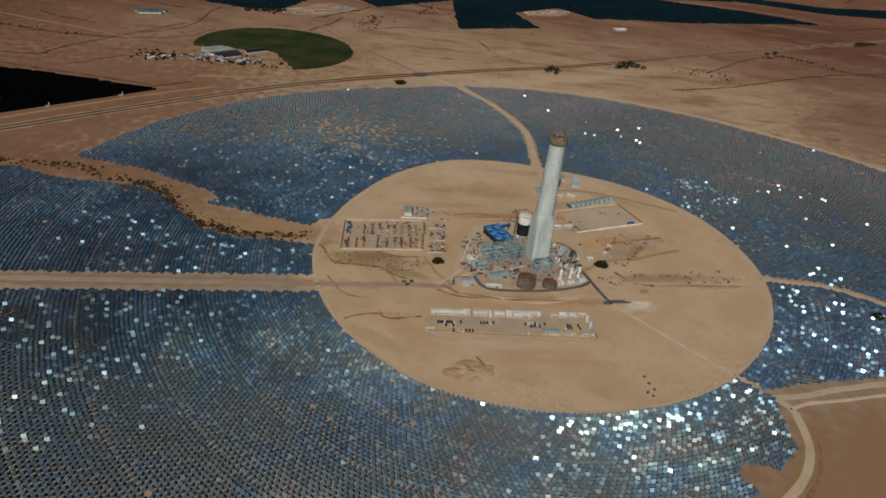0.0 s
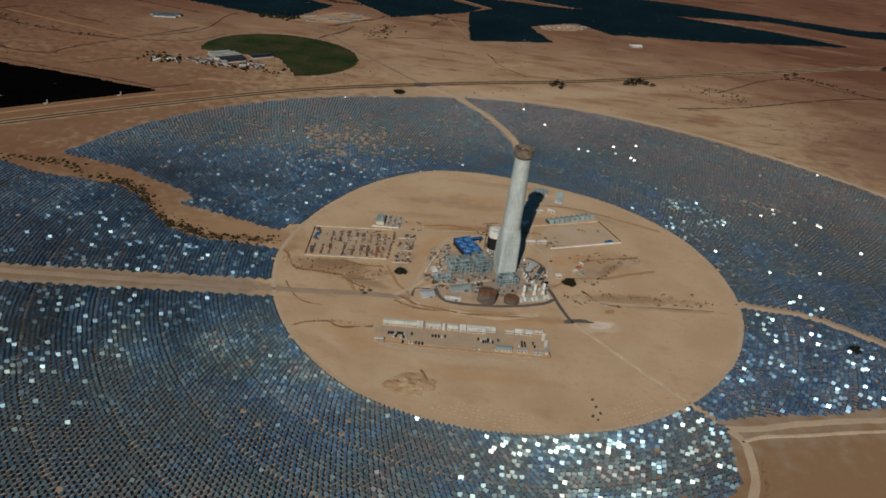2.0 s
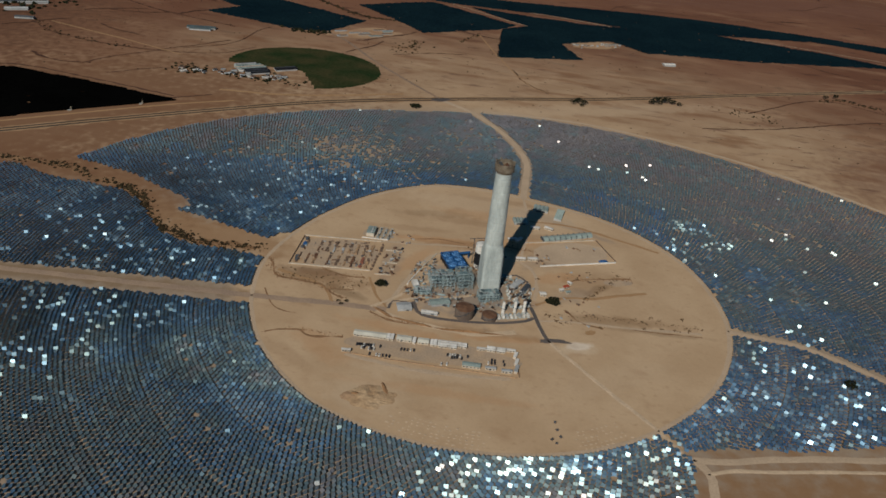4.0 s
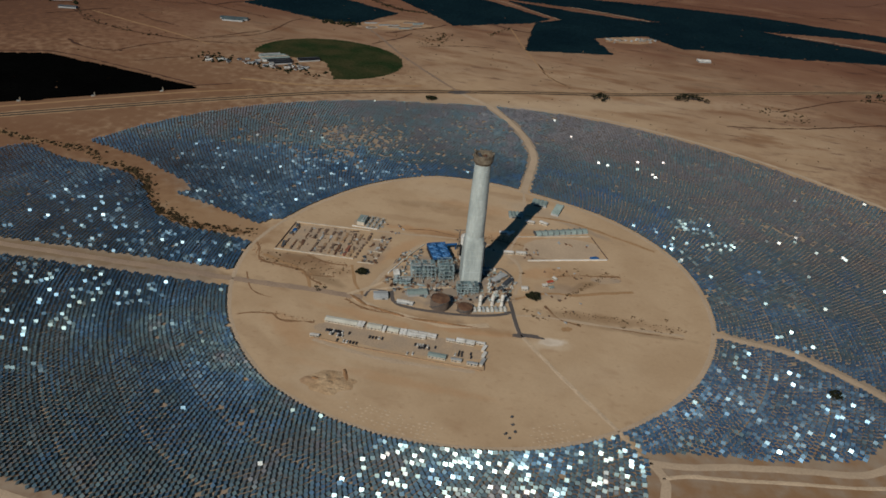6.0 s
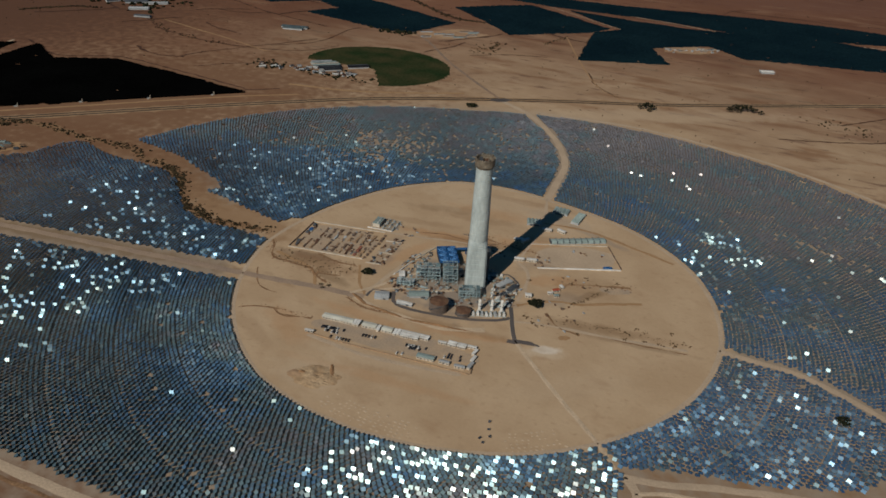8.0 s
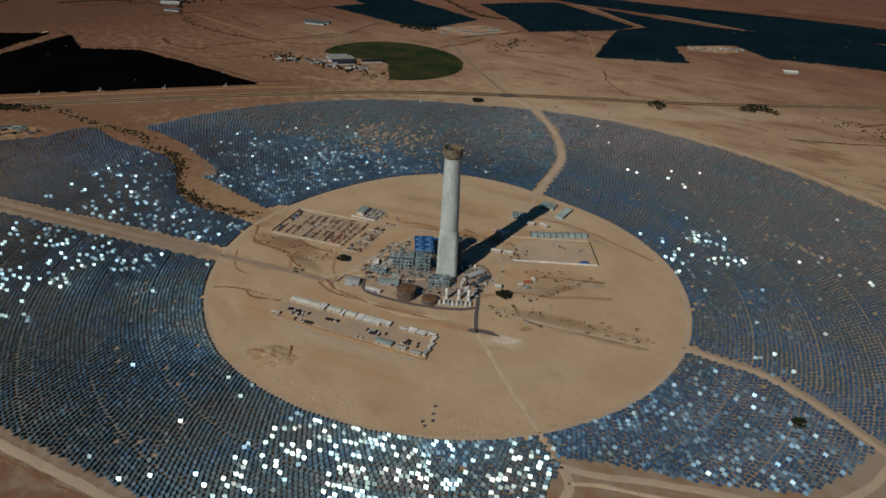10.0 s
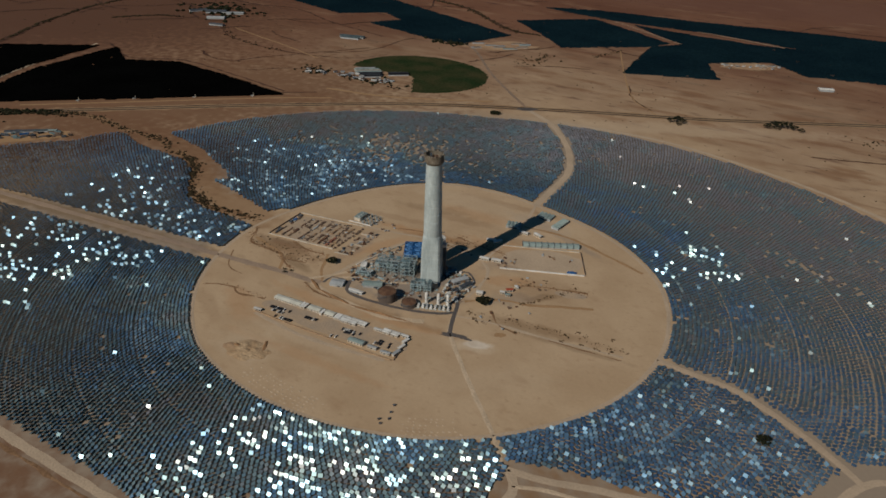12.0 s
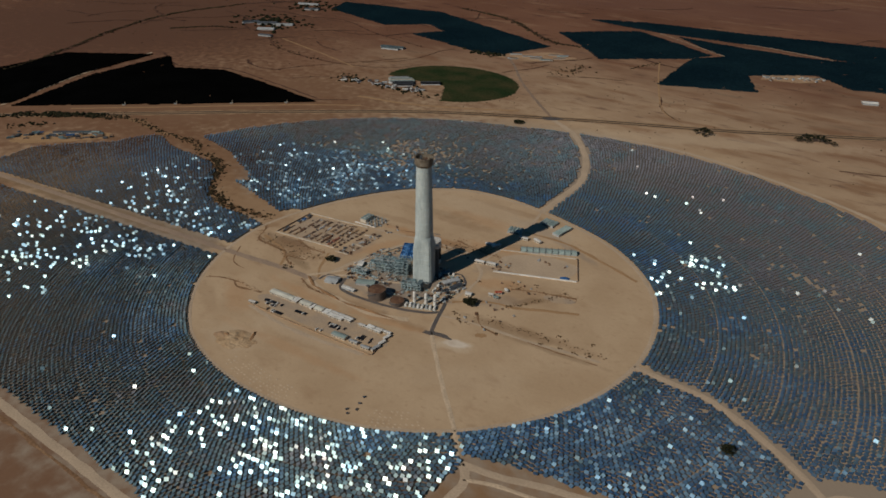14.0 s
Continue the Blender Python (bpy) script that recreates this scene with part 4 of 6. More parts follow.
# ---- the solar tower ----
def build_tower():
    t = thing("solar_tower", -1, 8, 0, 20, "tall pale grey concrete tower with a dark stained crown", "tower")
    bm = bmesh.new()
    seg = 32

    def outline(half, corner):
        pts = []
        for i in range(seg):
            a = 2 * math.pi * (i + 0.5) / seg
            c, s = math.cos(a), math.sin(a)
            e = 2 + 10 * corner
            k = (abs(c) ** e + abs(s) ** e) ** (-1 / e)
            pts.append((half * k * c, half * k * s))
        return pts
    levels = [(0, 14.6, 0.9), (20, 14.3, 0.9), (40, 14.0, 0.85), (54, 13.8, 0.6), (66, 13.4, 0.2), (74, 13.0, 0.0), (97, 12.7, 0.0), (120, 12.3, 0), (143, 11.8, 0), (165, 11.3, 0), (182, 10.9, 0)]
    fine = []
    for (z0, h0, c0), (z1, h1, c1) in zip(levels, levels[1:]):
        fine += [(z0 + (z1 - z0) * k / 2, h0 + (h1 - h0) * k / 2, c0 + (c1 - c0) * k / 2) for k in range(2)]
    levels = fine + levels[-1:]
    prev = None
    # each pour ends in a thin recessed joint
    full = []
    for (z0, h0, c0), (z1, h1, c1) in zip(levels, levels[1:]):
        full += [(z0 + 0.4, h0, c0), (z1 - 0.4, h1, c1), (z1, h1 - 0.45, c1)]
    full = [(0, 14.6, 0.9)] + full
    for z, h, c in full:
        row = [bm.verts.new((x, y, z)) for x, y in outline(h, c)]
        if prev:
            for i in range(seg):
                bm.faces.new((prev[i], prev[(i + 1) % seg], row[(i + 1) % seg], row[i]))
        prev = row
    part("shaft", bm, M["concrete"], t, "pale cast concrete shaft with pour joints")
    bm = bmesh.new()
    spun(bm, [(10.7, 181.5), (12.2, 183.5), (13.2, 185), (13.4, 194.5), (12.6, 195.2), (11.6, 195.2), (11.4, 187), (10.9, 181.6)], 28)
    part("crown", bm, M["rim"], t, "dark stained flared crown ring")
    bm = bmesh.new()
    cyl(bm, 0, 0, 186.5, 11.4, 11.4, 1.0, 28)
    part("crown_deck", bm, M["rust"], t, "rusty brown deck inside the crown")
    rng = random.Random(3)
    for i in range(10):
        a = 2 * math.pi * i / 10 + rng.uniform(-0.1, 0.1)
        bm = bmesh.new()
        box(bm, 12.5 * math.cos(a), 12.5 * math.sin(a), 194.5, 2.4, 1.3, rng.uniform(1.6, 3.6), math.degrees(a), bevel=0.1)
        part("starter_block", bm, M["rim"], t)
    for i in range(7):
        a, r = rng.uniform(0, 6.28), rng.uniform(2, 8)
        bm = bmesh.new()
        box(bm, r * math.cos(a), r * math.sin(a), 187.5, rng.uniform(2, 5), rng.uniform(1.5, 4), rng.uniform(2, 7), rng.uniform(0, 90), bevel=0.1)
        part("deck_equipment", bm, M["rust"] if i % 2 else M["darksteel"], t)
    # lift mast against the back of the shaft
    bm = bmesh.new()
    for sx in (-1, 1):
        for sy in (-1, 1):
            bar(bm, (12.6 + sx, 11 + sy, 0), (12.6 + sx, 11 + sy, 62), 0.35)
    for z in range(3, 62, 4):
        for sx in (-1, 1):
            bar(bm, (12.6 + sx, 10, z), (12.6 + sx, 12, z + 3), 0.2)
            bar(bm, (11.6, 11 + sx, z), (13.6, 11 + sx, z + 3), 0.2)
    part("hoist_mast", bm, M["steel"], t, "grey lattice hoist mast")
    bm = bmesh.new()
    box(bm, 16.5, 11, 48, 5.5, 5, 6, bevel=0.15)
    part("hoist_cabin", bm, M["white"], t, "white hoist cabin")
    bm = bmesh.new()
    box(bm, 16.5, 11, 0, 4.6, 4.6, 47.9, bevel=0.1)
    part("hoist_shaft", bm, M["darksteel"], t)


build_tower()
build_heliostats()


# ---- plants ----
def clump_mesh(bm, x, y, z, r, rng, flat=0.8):
    made = bmesh.ops.create_icosphere(bm, subdivisions=1, radius=r, matrix=pose(x, y, z, rng.uniform(0, 90), rng.uniform(0, 90), rng.uniform(0, 360)))
    for v in made["verts"]:
        v.co = Vector((x, y, z)) + (v.co - Vector((x, y, z))) * rng.uniform(0.65, 1.35)
        v.co.z = z + (v.co.z - z) * flat


def tree(name, x, y, r, h, label, seed=0, count=70):
    """A broad desert tree: short trunk, forked limbs and a ragged crown of many clumps."""
    rng = random.Random(seed)
    t = thing(name, x, y, ground_z(x, y), rng.uniform(0, 360), label, "tree", "desert trees")
    bm = bmesh.new()
    cyl(bm, 0, 0, 0, r * 0.10, r * 0.06, h * 0.45, 8)
    part("trunk", bm, M["bark"], t)
    bm = bmesh.new()
    for i in range(5):
        a = i * 1.257 + rng.uniform(-0.3, 0.3)
        bar(bm, (0, 0, h * 0.38), (r * 0.55 * math.cos(a), r * 0.55 * math.sin(a), h * 0.7), r * 0.05)
    part("limb_fork", bm, M["bark"], t)
    bm = bmesh.new()
    for i in range(count):
        a, q = rng.uniform(0, 6.283), math.sqrt(rng.random())
        lobe = 1 + 0.12 * math.sin(3 * a + seed)
        zz = h * (0.45 + 0.5 * rng.random() * (1 - 0.75 * q * q))
        clump_mesh(bm, r * q * lobe * math.cos(a), r * q * lobe * math.sin(a), zz, r * rng.uniform(0.10, 0.2), rng)
    part("crown", bm, M["leaf"], t)
    return t


def shrub_stuff(name, places, label, mat):
    """Low scattered shrubs, each a small ragged clump on the ground, in one mesh. places: (x, y, radius)."""
    rng = random.Random(len(places))
    bm0 = bmesh.new()
    bmesh.ops.create_icosphere(bm0, subdivisions=1, radius=1)
    base = np.array([v.co[:] for v in bm0.verts])
    tri = np.array([[v.index for v in f.verts] for f in bm0.faces])
    bm0.free()
    gen = np.random.default_rng(len(places))
    vs, fs = [], []
    for x, y, r in places:
        jag = 0.6 + 0.8 * gen.random((len(base), 1))
        q = base * jag * (r, r, r * 0.55) + (x, y, ground_z(x, y) + r * 0.3)
        fs += (tri + len(vs)).tolist()
        vs += q.tolist()
    return sheet_object(name, vs, fs, [mat], label, "shrubs", kind="stuff")


def along(points, count, spread, rmin, rmax, seed):
    rng = random.Random(seed)
    line = smooth_line(points, 5)
    out = []
    for _ in range(count):
        p = rng.choice(line)
        out.append((p.x + rng.gauss(0, spread), p.y + rng.gauss(0, spread), rng.uniform(rmin, rmax)))
    return out


ribbon("wash_bed", [(-1219, 45), (-1039, 168), (-868, 162), (-768, 165), (-696, 140), (-610, 115), (-555, 55), (-520, 22), (-461, 0), (-425, -3), (-347, 8)], 15, M["rill"],
       "dark brown bed of a dry wash", "wash", lift=0.03, rough=0.9)
shrub_stuff("wash_shrubs", along([(-1219, 45), (-1039, 168), (-868, 162), (-768, 165), (-696, 140), (-610, 115), (-555, 55), (-520, 22), (-461, 0), (-425, -3), (-347, 8)], 620, 6.5, 0.8, 3.0, 1)
            + along([(-640, 125), (-600, 110), (-545, 45), (-500, 15), (-461, 2)], 330, 8, 0.8, 2.8, 2) + along([(-480, 8), (-425, -6), (-380, -2), (-347, 8)], 120, 9, 0.6, 2.0, 92), "dark dry shrubs along a sandy wash", M["shrub"])
shrub_stuff("ditch_scrub", along([(110, -34), (195, -22), (302, -12)], 90, 3.5, 0.3, 1.1, 3) + along([(125, -8), (160, -30)], 10, 3, 0.3, 1.0, 33)
            + along([(141, 18), (157, 42), (184, 81), (188, 101)], 50, 3, 0.3, 1.1, 4) + along([(-290, -40), (-215, -52), (-160, -38)], 70, 8, 0.4, 1.5, 5)
            + along([(-40, 115), (5, 105), (25, 140)], 30, 6, 0.5, 1.8, 35), "low brown scrub along a shallow ditch", M["dryscrub"])
sprigs = random.Random(64)
CLUMPS = [(140, 18), (152, 27), (157, 36), (167, 55), (145, 91), (126, 67), (177, 73), (183, 80), (189, 96), (68, 51), (210, -17), (222, -18), (233, -4), (246, -5), (219, -32), (245, -27), (264, -25), (282, -20),
          (276, 5), (85, -40), (91, -41), (102, -49), (107, -54), (119, -51), (163, -48)]
shrub_stuff("yard_scrub", [(sprigs.gauss(x, 2.2), sprigs.gauss(y, 1.8), sprigs.uniform(0.5, 1.5)) for x, y in CLUMPS for _ in range(6)], "clumps of low brown scrub on the works sand", M["dryscrub"])
shrub_stuff("rill_clods", along([(-321, -14), (-301, -49), (-266, -58), (-232, -59), (-212, -74), (-191, -82)], 150, 2.6, 0.3, 1.3, 60) + along([(-231, -67), (-182, -58)], 40, 2, 0.3, 1.0, 61)
            + along([(-264, -181), (-224, -165), (-167, -165)], 70, 2.2, 0.3, 1.0, 62) + along([(-148, -102), (-122, -113), (-66, -111)], 90, 1.5, 0.3, 1.1, 63) + along([(-240, -20), (-200, -28), (-176, -24)], 70, 4, 0.3, 1.2, 64)
            + along([(120, 60), (160, 78), (210, 92)], 60, 3, 0.3, 1.2, 65) + along([(-30, 137), (60, 128)], 70, 4, 0.3, 1.3, 66), "brown clods of washed soil along dry rills", M["rill"])
shrub_stuff("far_stream_scrub", along([(-1700, 40), (-1700, 250), (-1792, 461), (-1934, 732), (-2014, 1002), (-1952, 1316)], 600, 5, 2, 5, 6)
            + along([(-1793, 844), (-1700, 950), (-1609, 991)], 120, 5, 2, 4.5, 7) + along([(-1194, 1831), (-1030, 1792), (-871, 1722), (-614, 1523), (-495, 1500)], 240, 6, 2, 5, 8),
            "dark scrub following dry stream beds", M["shrub"])
shrub_stuff("roadside_scrub", along([(-1250, 30), (-1133, 107), (-1020, 160)], 150, 8, 1.5, 4.5, 9) + along([(-240, 1345), (-201, 1470)], 30, 5, 1.5, 3.5, 10)
            + along([(800, 1230), (880, 1262), (1000, 1180)], 70, 7, 1.5, 4, 11) + along([(-394, 1158), (-367, 1224), (-353, 1280)], 60, 22, 1.5, 4, 12)
            + along([(461, 1013), (621, 1011), (560, 940)], 50, 16, 1.2, 3, 13) + along([(-1014, 850), (-1256, 872), (-1380, 960)], 60, 10, 1.2, 3.5, 14),
            "scattered dark roadside scrub", M["shrub"])
random.seed(4)
shrub_stuff("plain_scrub", [(random.uniform(-2200, 1600), random.uniform(650, 2300), random.uniform(0.5, 2.0)) for _ in range(1500)], "sparse low scrub on the open plain", M["shrub"])
tree("acacia_tree", 94, -10, 9.5, 10, "broad dark round acacia tree on bare sand", 1, 110)
tree("acacia_tree", -149, -37, 8, 9, "broad dark round acacia tree on bare sand", 2, 100)
tree("acacia_tree", 478, -84, 8, 9, "dark acacia tree among the heliostats", 3, 90)
tree("acacia_tree", -254, 710, 12, 7, "low square dark grove beside the highway", 4, 90)
for i, (tx, ty, tr) in enumerate([(111, 893, 8), (123, 906, 10), (137, 900, 9), (121, 918, 7), (132, 885, 6), (311, 985, 9), (324, 998, 11), (338, 1003, 12), (352, 1008, 11), (366, 1004, 9),
                                  (382, 998, 7), (330, 985, 8), (1205, 1480, 10), (1222, 1490, 11), (1240, 1500, 9), (1260, 1508, 8), (1280, 1515, 7), (820, 1262, 7), (850, 1276, 8)]):
    tree("roadside_tree", tx, ty, tr, tr * 1.7, "dark green tree in a roadside clump", 10 + i, 45)
for i, (tx, ty) in enumerate([(-195, -92), (-190, -98), (-184, -90)]):
    tree("thorn_bush", tx, ty, 3.2, 3.6, "small brown thorn bush on the sand", 40 + i, 26)


# ---- soil marks inside the ring ----
patch("sand_pile", -108, -262, 30, 20, 15, M["heap"], "low pale sand heap with uneven top", "sand heap", seed=2.0, mound=3.0)
patch("red_soil_patch", 147, -64, 8, 5, 30, M["brownsoil2"], "reddish disturbed soil beside the ditch", "ground", seed=8.0, lift=0.03)
patch("grey_soil_patch", 192, 77, 22, 9, 20, M["gravel"], "greyish disturbed soil on the sand", "ground", seed=9.0, lift=0.03)
patch("lane_stub", 106, -95, 15, 4, 2, M["asphalt"], "dark worn end of the asphalt lane", "ground", seed=10.0, lift=0.05)
patch("sand_pile", -128, -266, 12, 8, 40, M["pale2"], "low tan sand heap", "sand heap", seed=3.0, mound=2.0)
patch("dug_trench_bank", -122, -262, 8, 3.5, 10, M["brownsoil"], "dark lump of dug soil", "soil bank", seed=5.0, mound=2.4)
patch("dug_trench_bank", -92, -246, 13, 2.4, -61, M["brownsoil"], "dark narrow bank of dug soil", "soil bank", seed=4.0, mound=2.6)
ribbon("embankment", [(-150, -88), (-128, -100), (-100, -108), (-71, -111), (-11, -112), (22, -103), (48, -92)], 9, M["pale"], "pale earth embankment along the works", "embankment", lift=0.05)
for k, (x0, y0, x1, y1) in enumerate([(-146, -90, -118, -106), (-118, -106, -60, -113), (-60, -114, 24, -104)]):
    patch("embankment_bank", (x0 + x1) / 2, (y0 + y1) / 2, math.hypot(x1 - x0, y1 - y0) / 2 + 3, 2.6, math.degrees(math.atan2(y1 - y0, x1 - x0)), M["brownsoil"],
          "brown eroded edge of the embankment", "soil bank", seed=20.0 + k, mound=2.2, lift=0.12)
ribbon("works_road", [(-96, -62), (-91, -76), (-79, -89), (-43, -90), (13, -81), (57, -64), (70, -52)], 5.5, M["asphalt"], "dark asphalt lane round the works", rough=0.08, lift=0.09)
ribbon("works_road", [(60, -18), (68, -38), (74, -56), (82, -78), (90, -96)], 5.5, M["asphalt"], "dark asphalt lane round the works", rough=0.08, lift=0.13)
ribbon("works_road", [(62, -56), (55, -17), (60, 5), (60, 23), (55, 36), (38, 50), (24, 44)], 3.2, M["asphalt"], "dark asphalt lane round the works", rough=0.3, lift=0.11)
ribbon("works_road", [(-126, -88), (-124, -70), (-107, -66), (-90, -70)], 4, M["asphalt"], "dark asphalt lane round the works", rough=0.15, lift=0.1)
patch("lane_end", 90, -99, 11, 5, 20, M["asphalt"], "dark worn asphalt at the end of the lane", "road", lift=0.16, seed=63.0, wobble=0.4)
patch("road_junction", -205, 786, 26, 12, 30, M["asphalt"], "grey asphalt junction apron on the highway", "road", lift=0.2, seed=61.0, wobble=0.3)
ribbon("works_track", [(-150, -90), (-131, -70), (-118, -52), (-112, -40), (-97, -22), (-83, 1)], 5, M["pale"], "pale driven earth track between the steel frames", lift=0.08)
ribbon("works_track", [(-126, -74), (-101, -56), (-84, -46), (-60, -40), (-40, -34), (-17, -20)], 5.5, M["pale"], "pale driven earth track beside the sheds", lift=0.09)
ribbon("plain_track", [(-1346, 974), (-1200, 935), (-1080, 905), (-900, 850)], 5, M["brownsoil2"], "pale dirt track over the plain")
ribbon("plain_track", [(-201, 1470), (-110, 1230), (-19, 1021), (47, 950), (90, 905)], 4, M["brownsoil2"], "worn brown dirt track over the plain")
ribbon("plain_track", [(-700, 640), (-560, 665), (-430, 720), (-300, 790)], 10, M["brownsoil2"], "wide brown dirt track beside the highway")
ribbon("orchard_track", [(-350, 1865), (-60, 1668), (40, 1590)], 4, M["track"], "pale dirt lane between orchards")
ribbon("orchard_track", [(-500, 1935), (-19, 1885), (235, 1817), (420, 1800), (760, 1890), (1206, 1830)], 5, M["track"], "pale dirt lane between orchards")
ribbon("orchard_track", [(-1352, 40), (-1468, 325), (-1528, 590)], 8, M["track"], "pale dirt lane between orchards")
ribbon("orchard_track", [(-1190, 130), (-1000, 293), (-770, 492), (-640, 585)], 7, M["brownsoil2"], "brown dirt lane along the orchard")
ribbon("southeast_lane", [(270, -285), (300, -272), (345, -262), (411, -245), (480, -228), (600, -190)], 5, M["pale"], "pale raised edge of the south-east plot")


def rim_marks():
    """Low pale heaps in arcs just inside the ring road, where footings are set out."""
    gen = np.random.default_rng(77)
    vs, fs = [], []
    for a0, a1 in ((255, 276), (295, 306)):
        for r in np.arange(292, 322, 5.0):
            for a in np.arange(a0, a1, 1.2):
                if gen.random() < 0.7:
                    x, y = CX + r * math.cos(radians(a + (r % 2))), CY + r * math.sin(radians(a + (r % 2)))
                    k, w = len(vs), gen.uniform(1.2, 2.4)
                    for i in range(6):
                        vs.append((x + w * math.cos(i * 1.047) * gen.uniform(0.7, 1.2), y + 0.6 * w * math.sin(i * 1.047), 0.02))
                    vs.append((x, y, 0.28))
                    fs += [(k + i, k + (i + 1) % 6, k + 6) for i in range(6)]
    sheet_object("footing_heaps", vs, fs, [M["pale"]], "rows of small pale soil heaps on sand", "soil heaps", kind="stuff")


rim_marks()


for k, pts in enumerate([[(-170, -20), (-150, -60), (-128, -88)], [(-128, -88), (-122, -40), (-112, 10), (-98, 60), (-60, 92), (0, 100), (40, 92)], [(-178, 85), (-120, 95), (-60, 108), (10, 112)],
                         [(70, -20), (110, 10), (150, 20), (190, 40), (230, 60)], [(75, -58), (130, -45), (200, -38), (300, -22)], [(40, 92), (60, 70), (70, 30), (68, -10)],
                         [(-200, -98), (-230, -60), (-300, -40)], [(-155, -196), (-80, -203), (-10, -198), (50, -188)], [(28, 316), (40, 250), (45, 180), (40, 110)],
                         [(45, 230), (120, 235), (190, 215), (260, 190)]]):
    ribbon("vehicle_track", pts, 6 if k % 2 else 4.5, M["track"] if k % 3 else M["brownsoil2"], "faint vehicle track worn into sand", "track", lift=0.015, rough=0.5)


# ---- built things ----
def wall_line(name, x0, y0, x1, y1, h, w, mat, label):
    """A straight free-standing wall with a coping and buttress piers."""
    t = thing(name, x0, y0, 0, math.degrees(math.atan2(y1 - y0, x1 - x0)), label, "wall")
    length = math.hypot(x1 - x0, y1 - y0)
    bm = bmesh.new()
    box(bm, length / 2, 0, 0, length, w, h - 0.25)
    part("wall_panel", bm, mat, t)
    bm = bmesh.new()
    box(bm, length / 2, 0, h - 0.25, length + 0.2, w + 0.4, 0.25, bevel=0.05)
    part("coping", bm, mat, t)
    bm = bmesh.new()
    for i in range(int(length / 9) + 1):
        box(bm, min(i * 9, length), 0, 0, w * 0.8, w + 0.7, h - 0.3)
    part("pier_row", bm, mat, t)
    return t


def cabin(sx, sy, h, roof, label, group, windows=4):
    """A site cabin: walls, overhanging shallow roof, door and windows."""
    t = thing("site_cabin", label=label, category="cabin", group=group)
    bm = bmesh.new()
    box(bm, 0, 0, 0, sx, sy, h, bevel=0.05)
    part("wall_shell", bm, M["oldwhite"], t)
    bm = bmesh.new()
    gable(bm, 0, 0, h, sx, sy, 0.15, 0.15 + sy * 0.09, over=0.35)
    part("roof", bm, roof, t)
    for i in range(windows):
        bm = bmesh.new()
        box(bm, -sx / 2 + (i + 0.5) * sx / windows, -sy / 2 - 0.02, 1.4, min(1.7, sx / windows * 0.5), 0.1, 1.4)
        part("window", bm, M["glass"], t)
    bm = bmesh.new()
    box(bm, -sx / 2 + 0.28 * sx / windows + sx / windows, -sy / 2 - 0.03, 0, min(1.3, sx / windows * 0.25), 0.1, 2.9)
    part("door", bm, M["darksteel"], t)
    return t


def spread_copies(first, poses):
    first.matrix_basis = poses[0]
    for m in poses[1:]:
        copy_thing(first, m)


def car(paint, label):
    t = thing("parked_car", label=label, category="car", group="cars parked at the camp")
    bm = bmesh.new()
    box(bm, 0, 0, 0.5, 5.8, 2.2, 0.9, bevel=0.2)
    part("body", bm, paint, t)
    bm = bmesh.new()
    box(bm, -0.3, 0, 1.38, 3.0, 1.95, 0.7, bevel=0.3)
    part("glasshouse", bm, M["glass"], t)
    bm = bmesh.new()
    box(bm, -0.3, 0, 2.05, 2.3, 1.6, 0.1)
    part("roof_panel", bm, paint, t)
    for sx in (-1.8, 1.8):
        for sy in (-1.0, 1.0):
            bm = bmesh.new()
            bmesh.ops.create_cone(bm, cap_ends=True, segments=12, radius1=0.48, radius2=0.48, depth=0.35, matrix=pose(sx, sy, 0.48, 90))
            part("wheel", bm, M["rubber"], t)
    return t


def stack(rng, sx, sy, h, mat, label):
    """A stack of bundled construction material on bearers."""
    t = thing("material_stack", label=label, category="stack", group="stacks in the storage yard")
    n = max(2, int(sy / 3.2))
    for i in range(n):
        y = -sy / 2 + (i + 0.5) * sy / n
        bm = bmesh.new()
        box(bm, 0, y, 0, sx, 0.3, 0.3)
        part("bearer", bm, M["timber"], t)
        high = max(0.8, h * rng.uniform(0.5, 1.0))
        bm = bmesh.new()
        box(bm, rng.uniform(-0.4, 0.4), y, 0.3, sx * rng.uniform(0.5, 1.0), sy / n * rng.uniform(0.6, 0.92), high, rng.uniform(-6, 6), bevel=0.1)
        part("load", bm, mat, t)
    return t


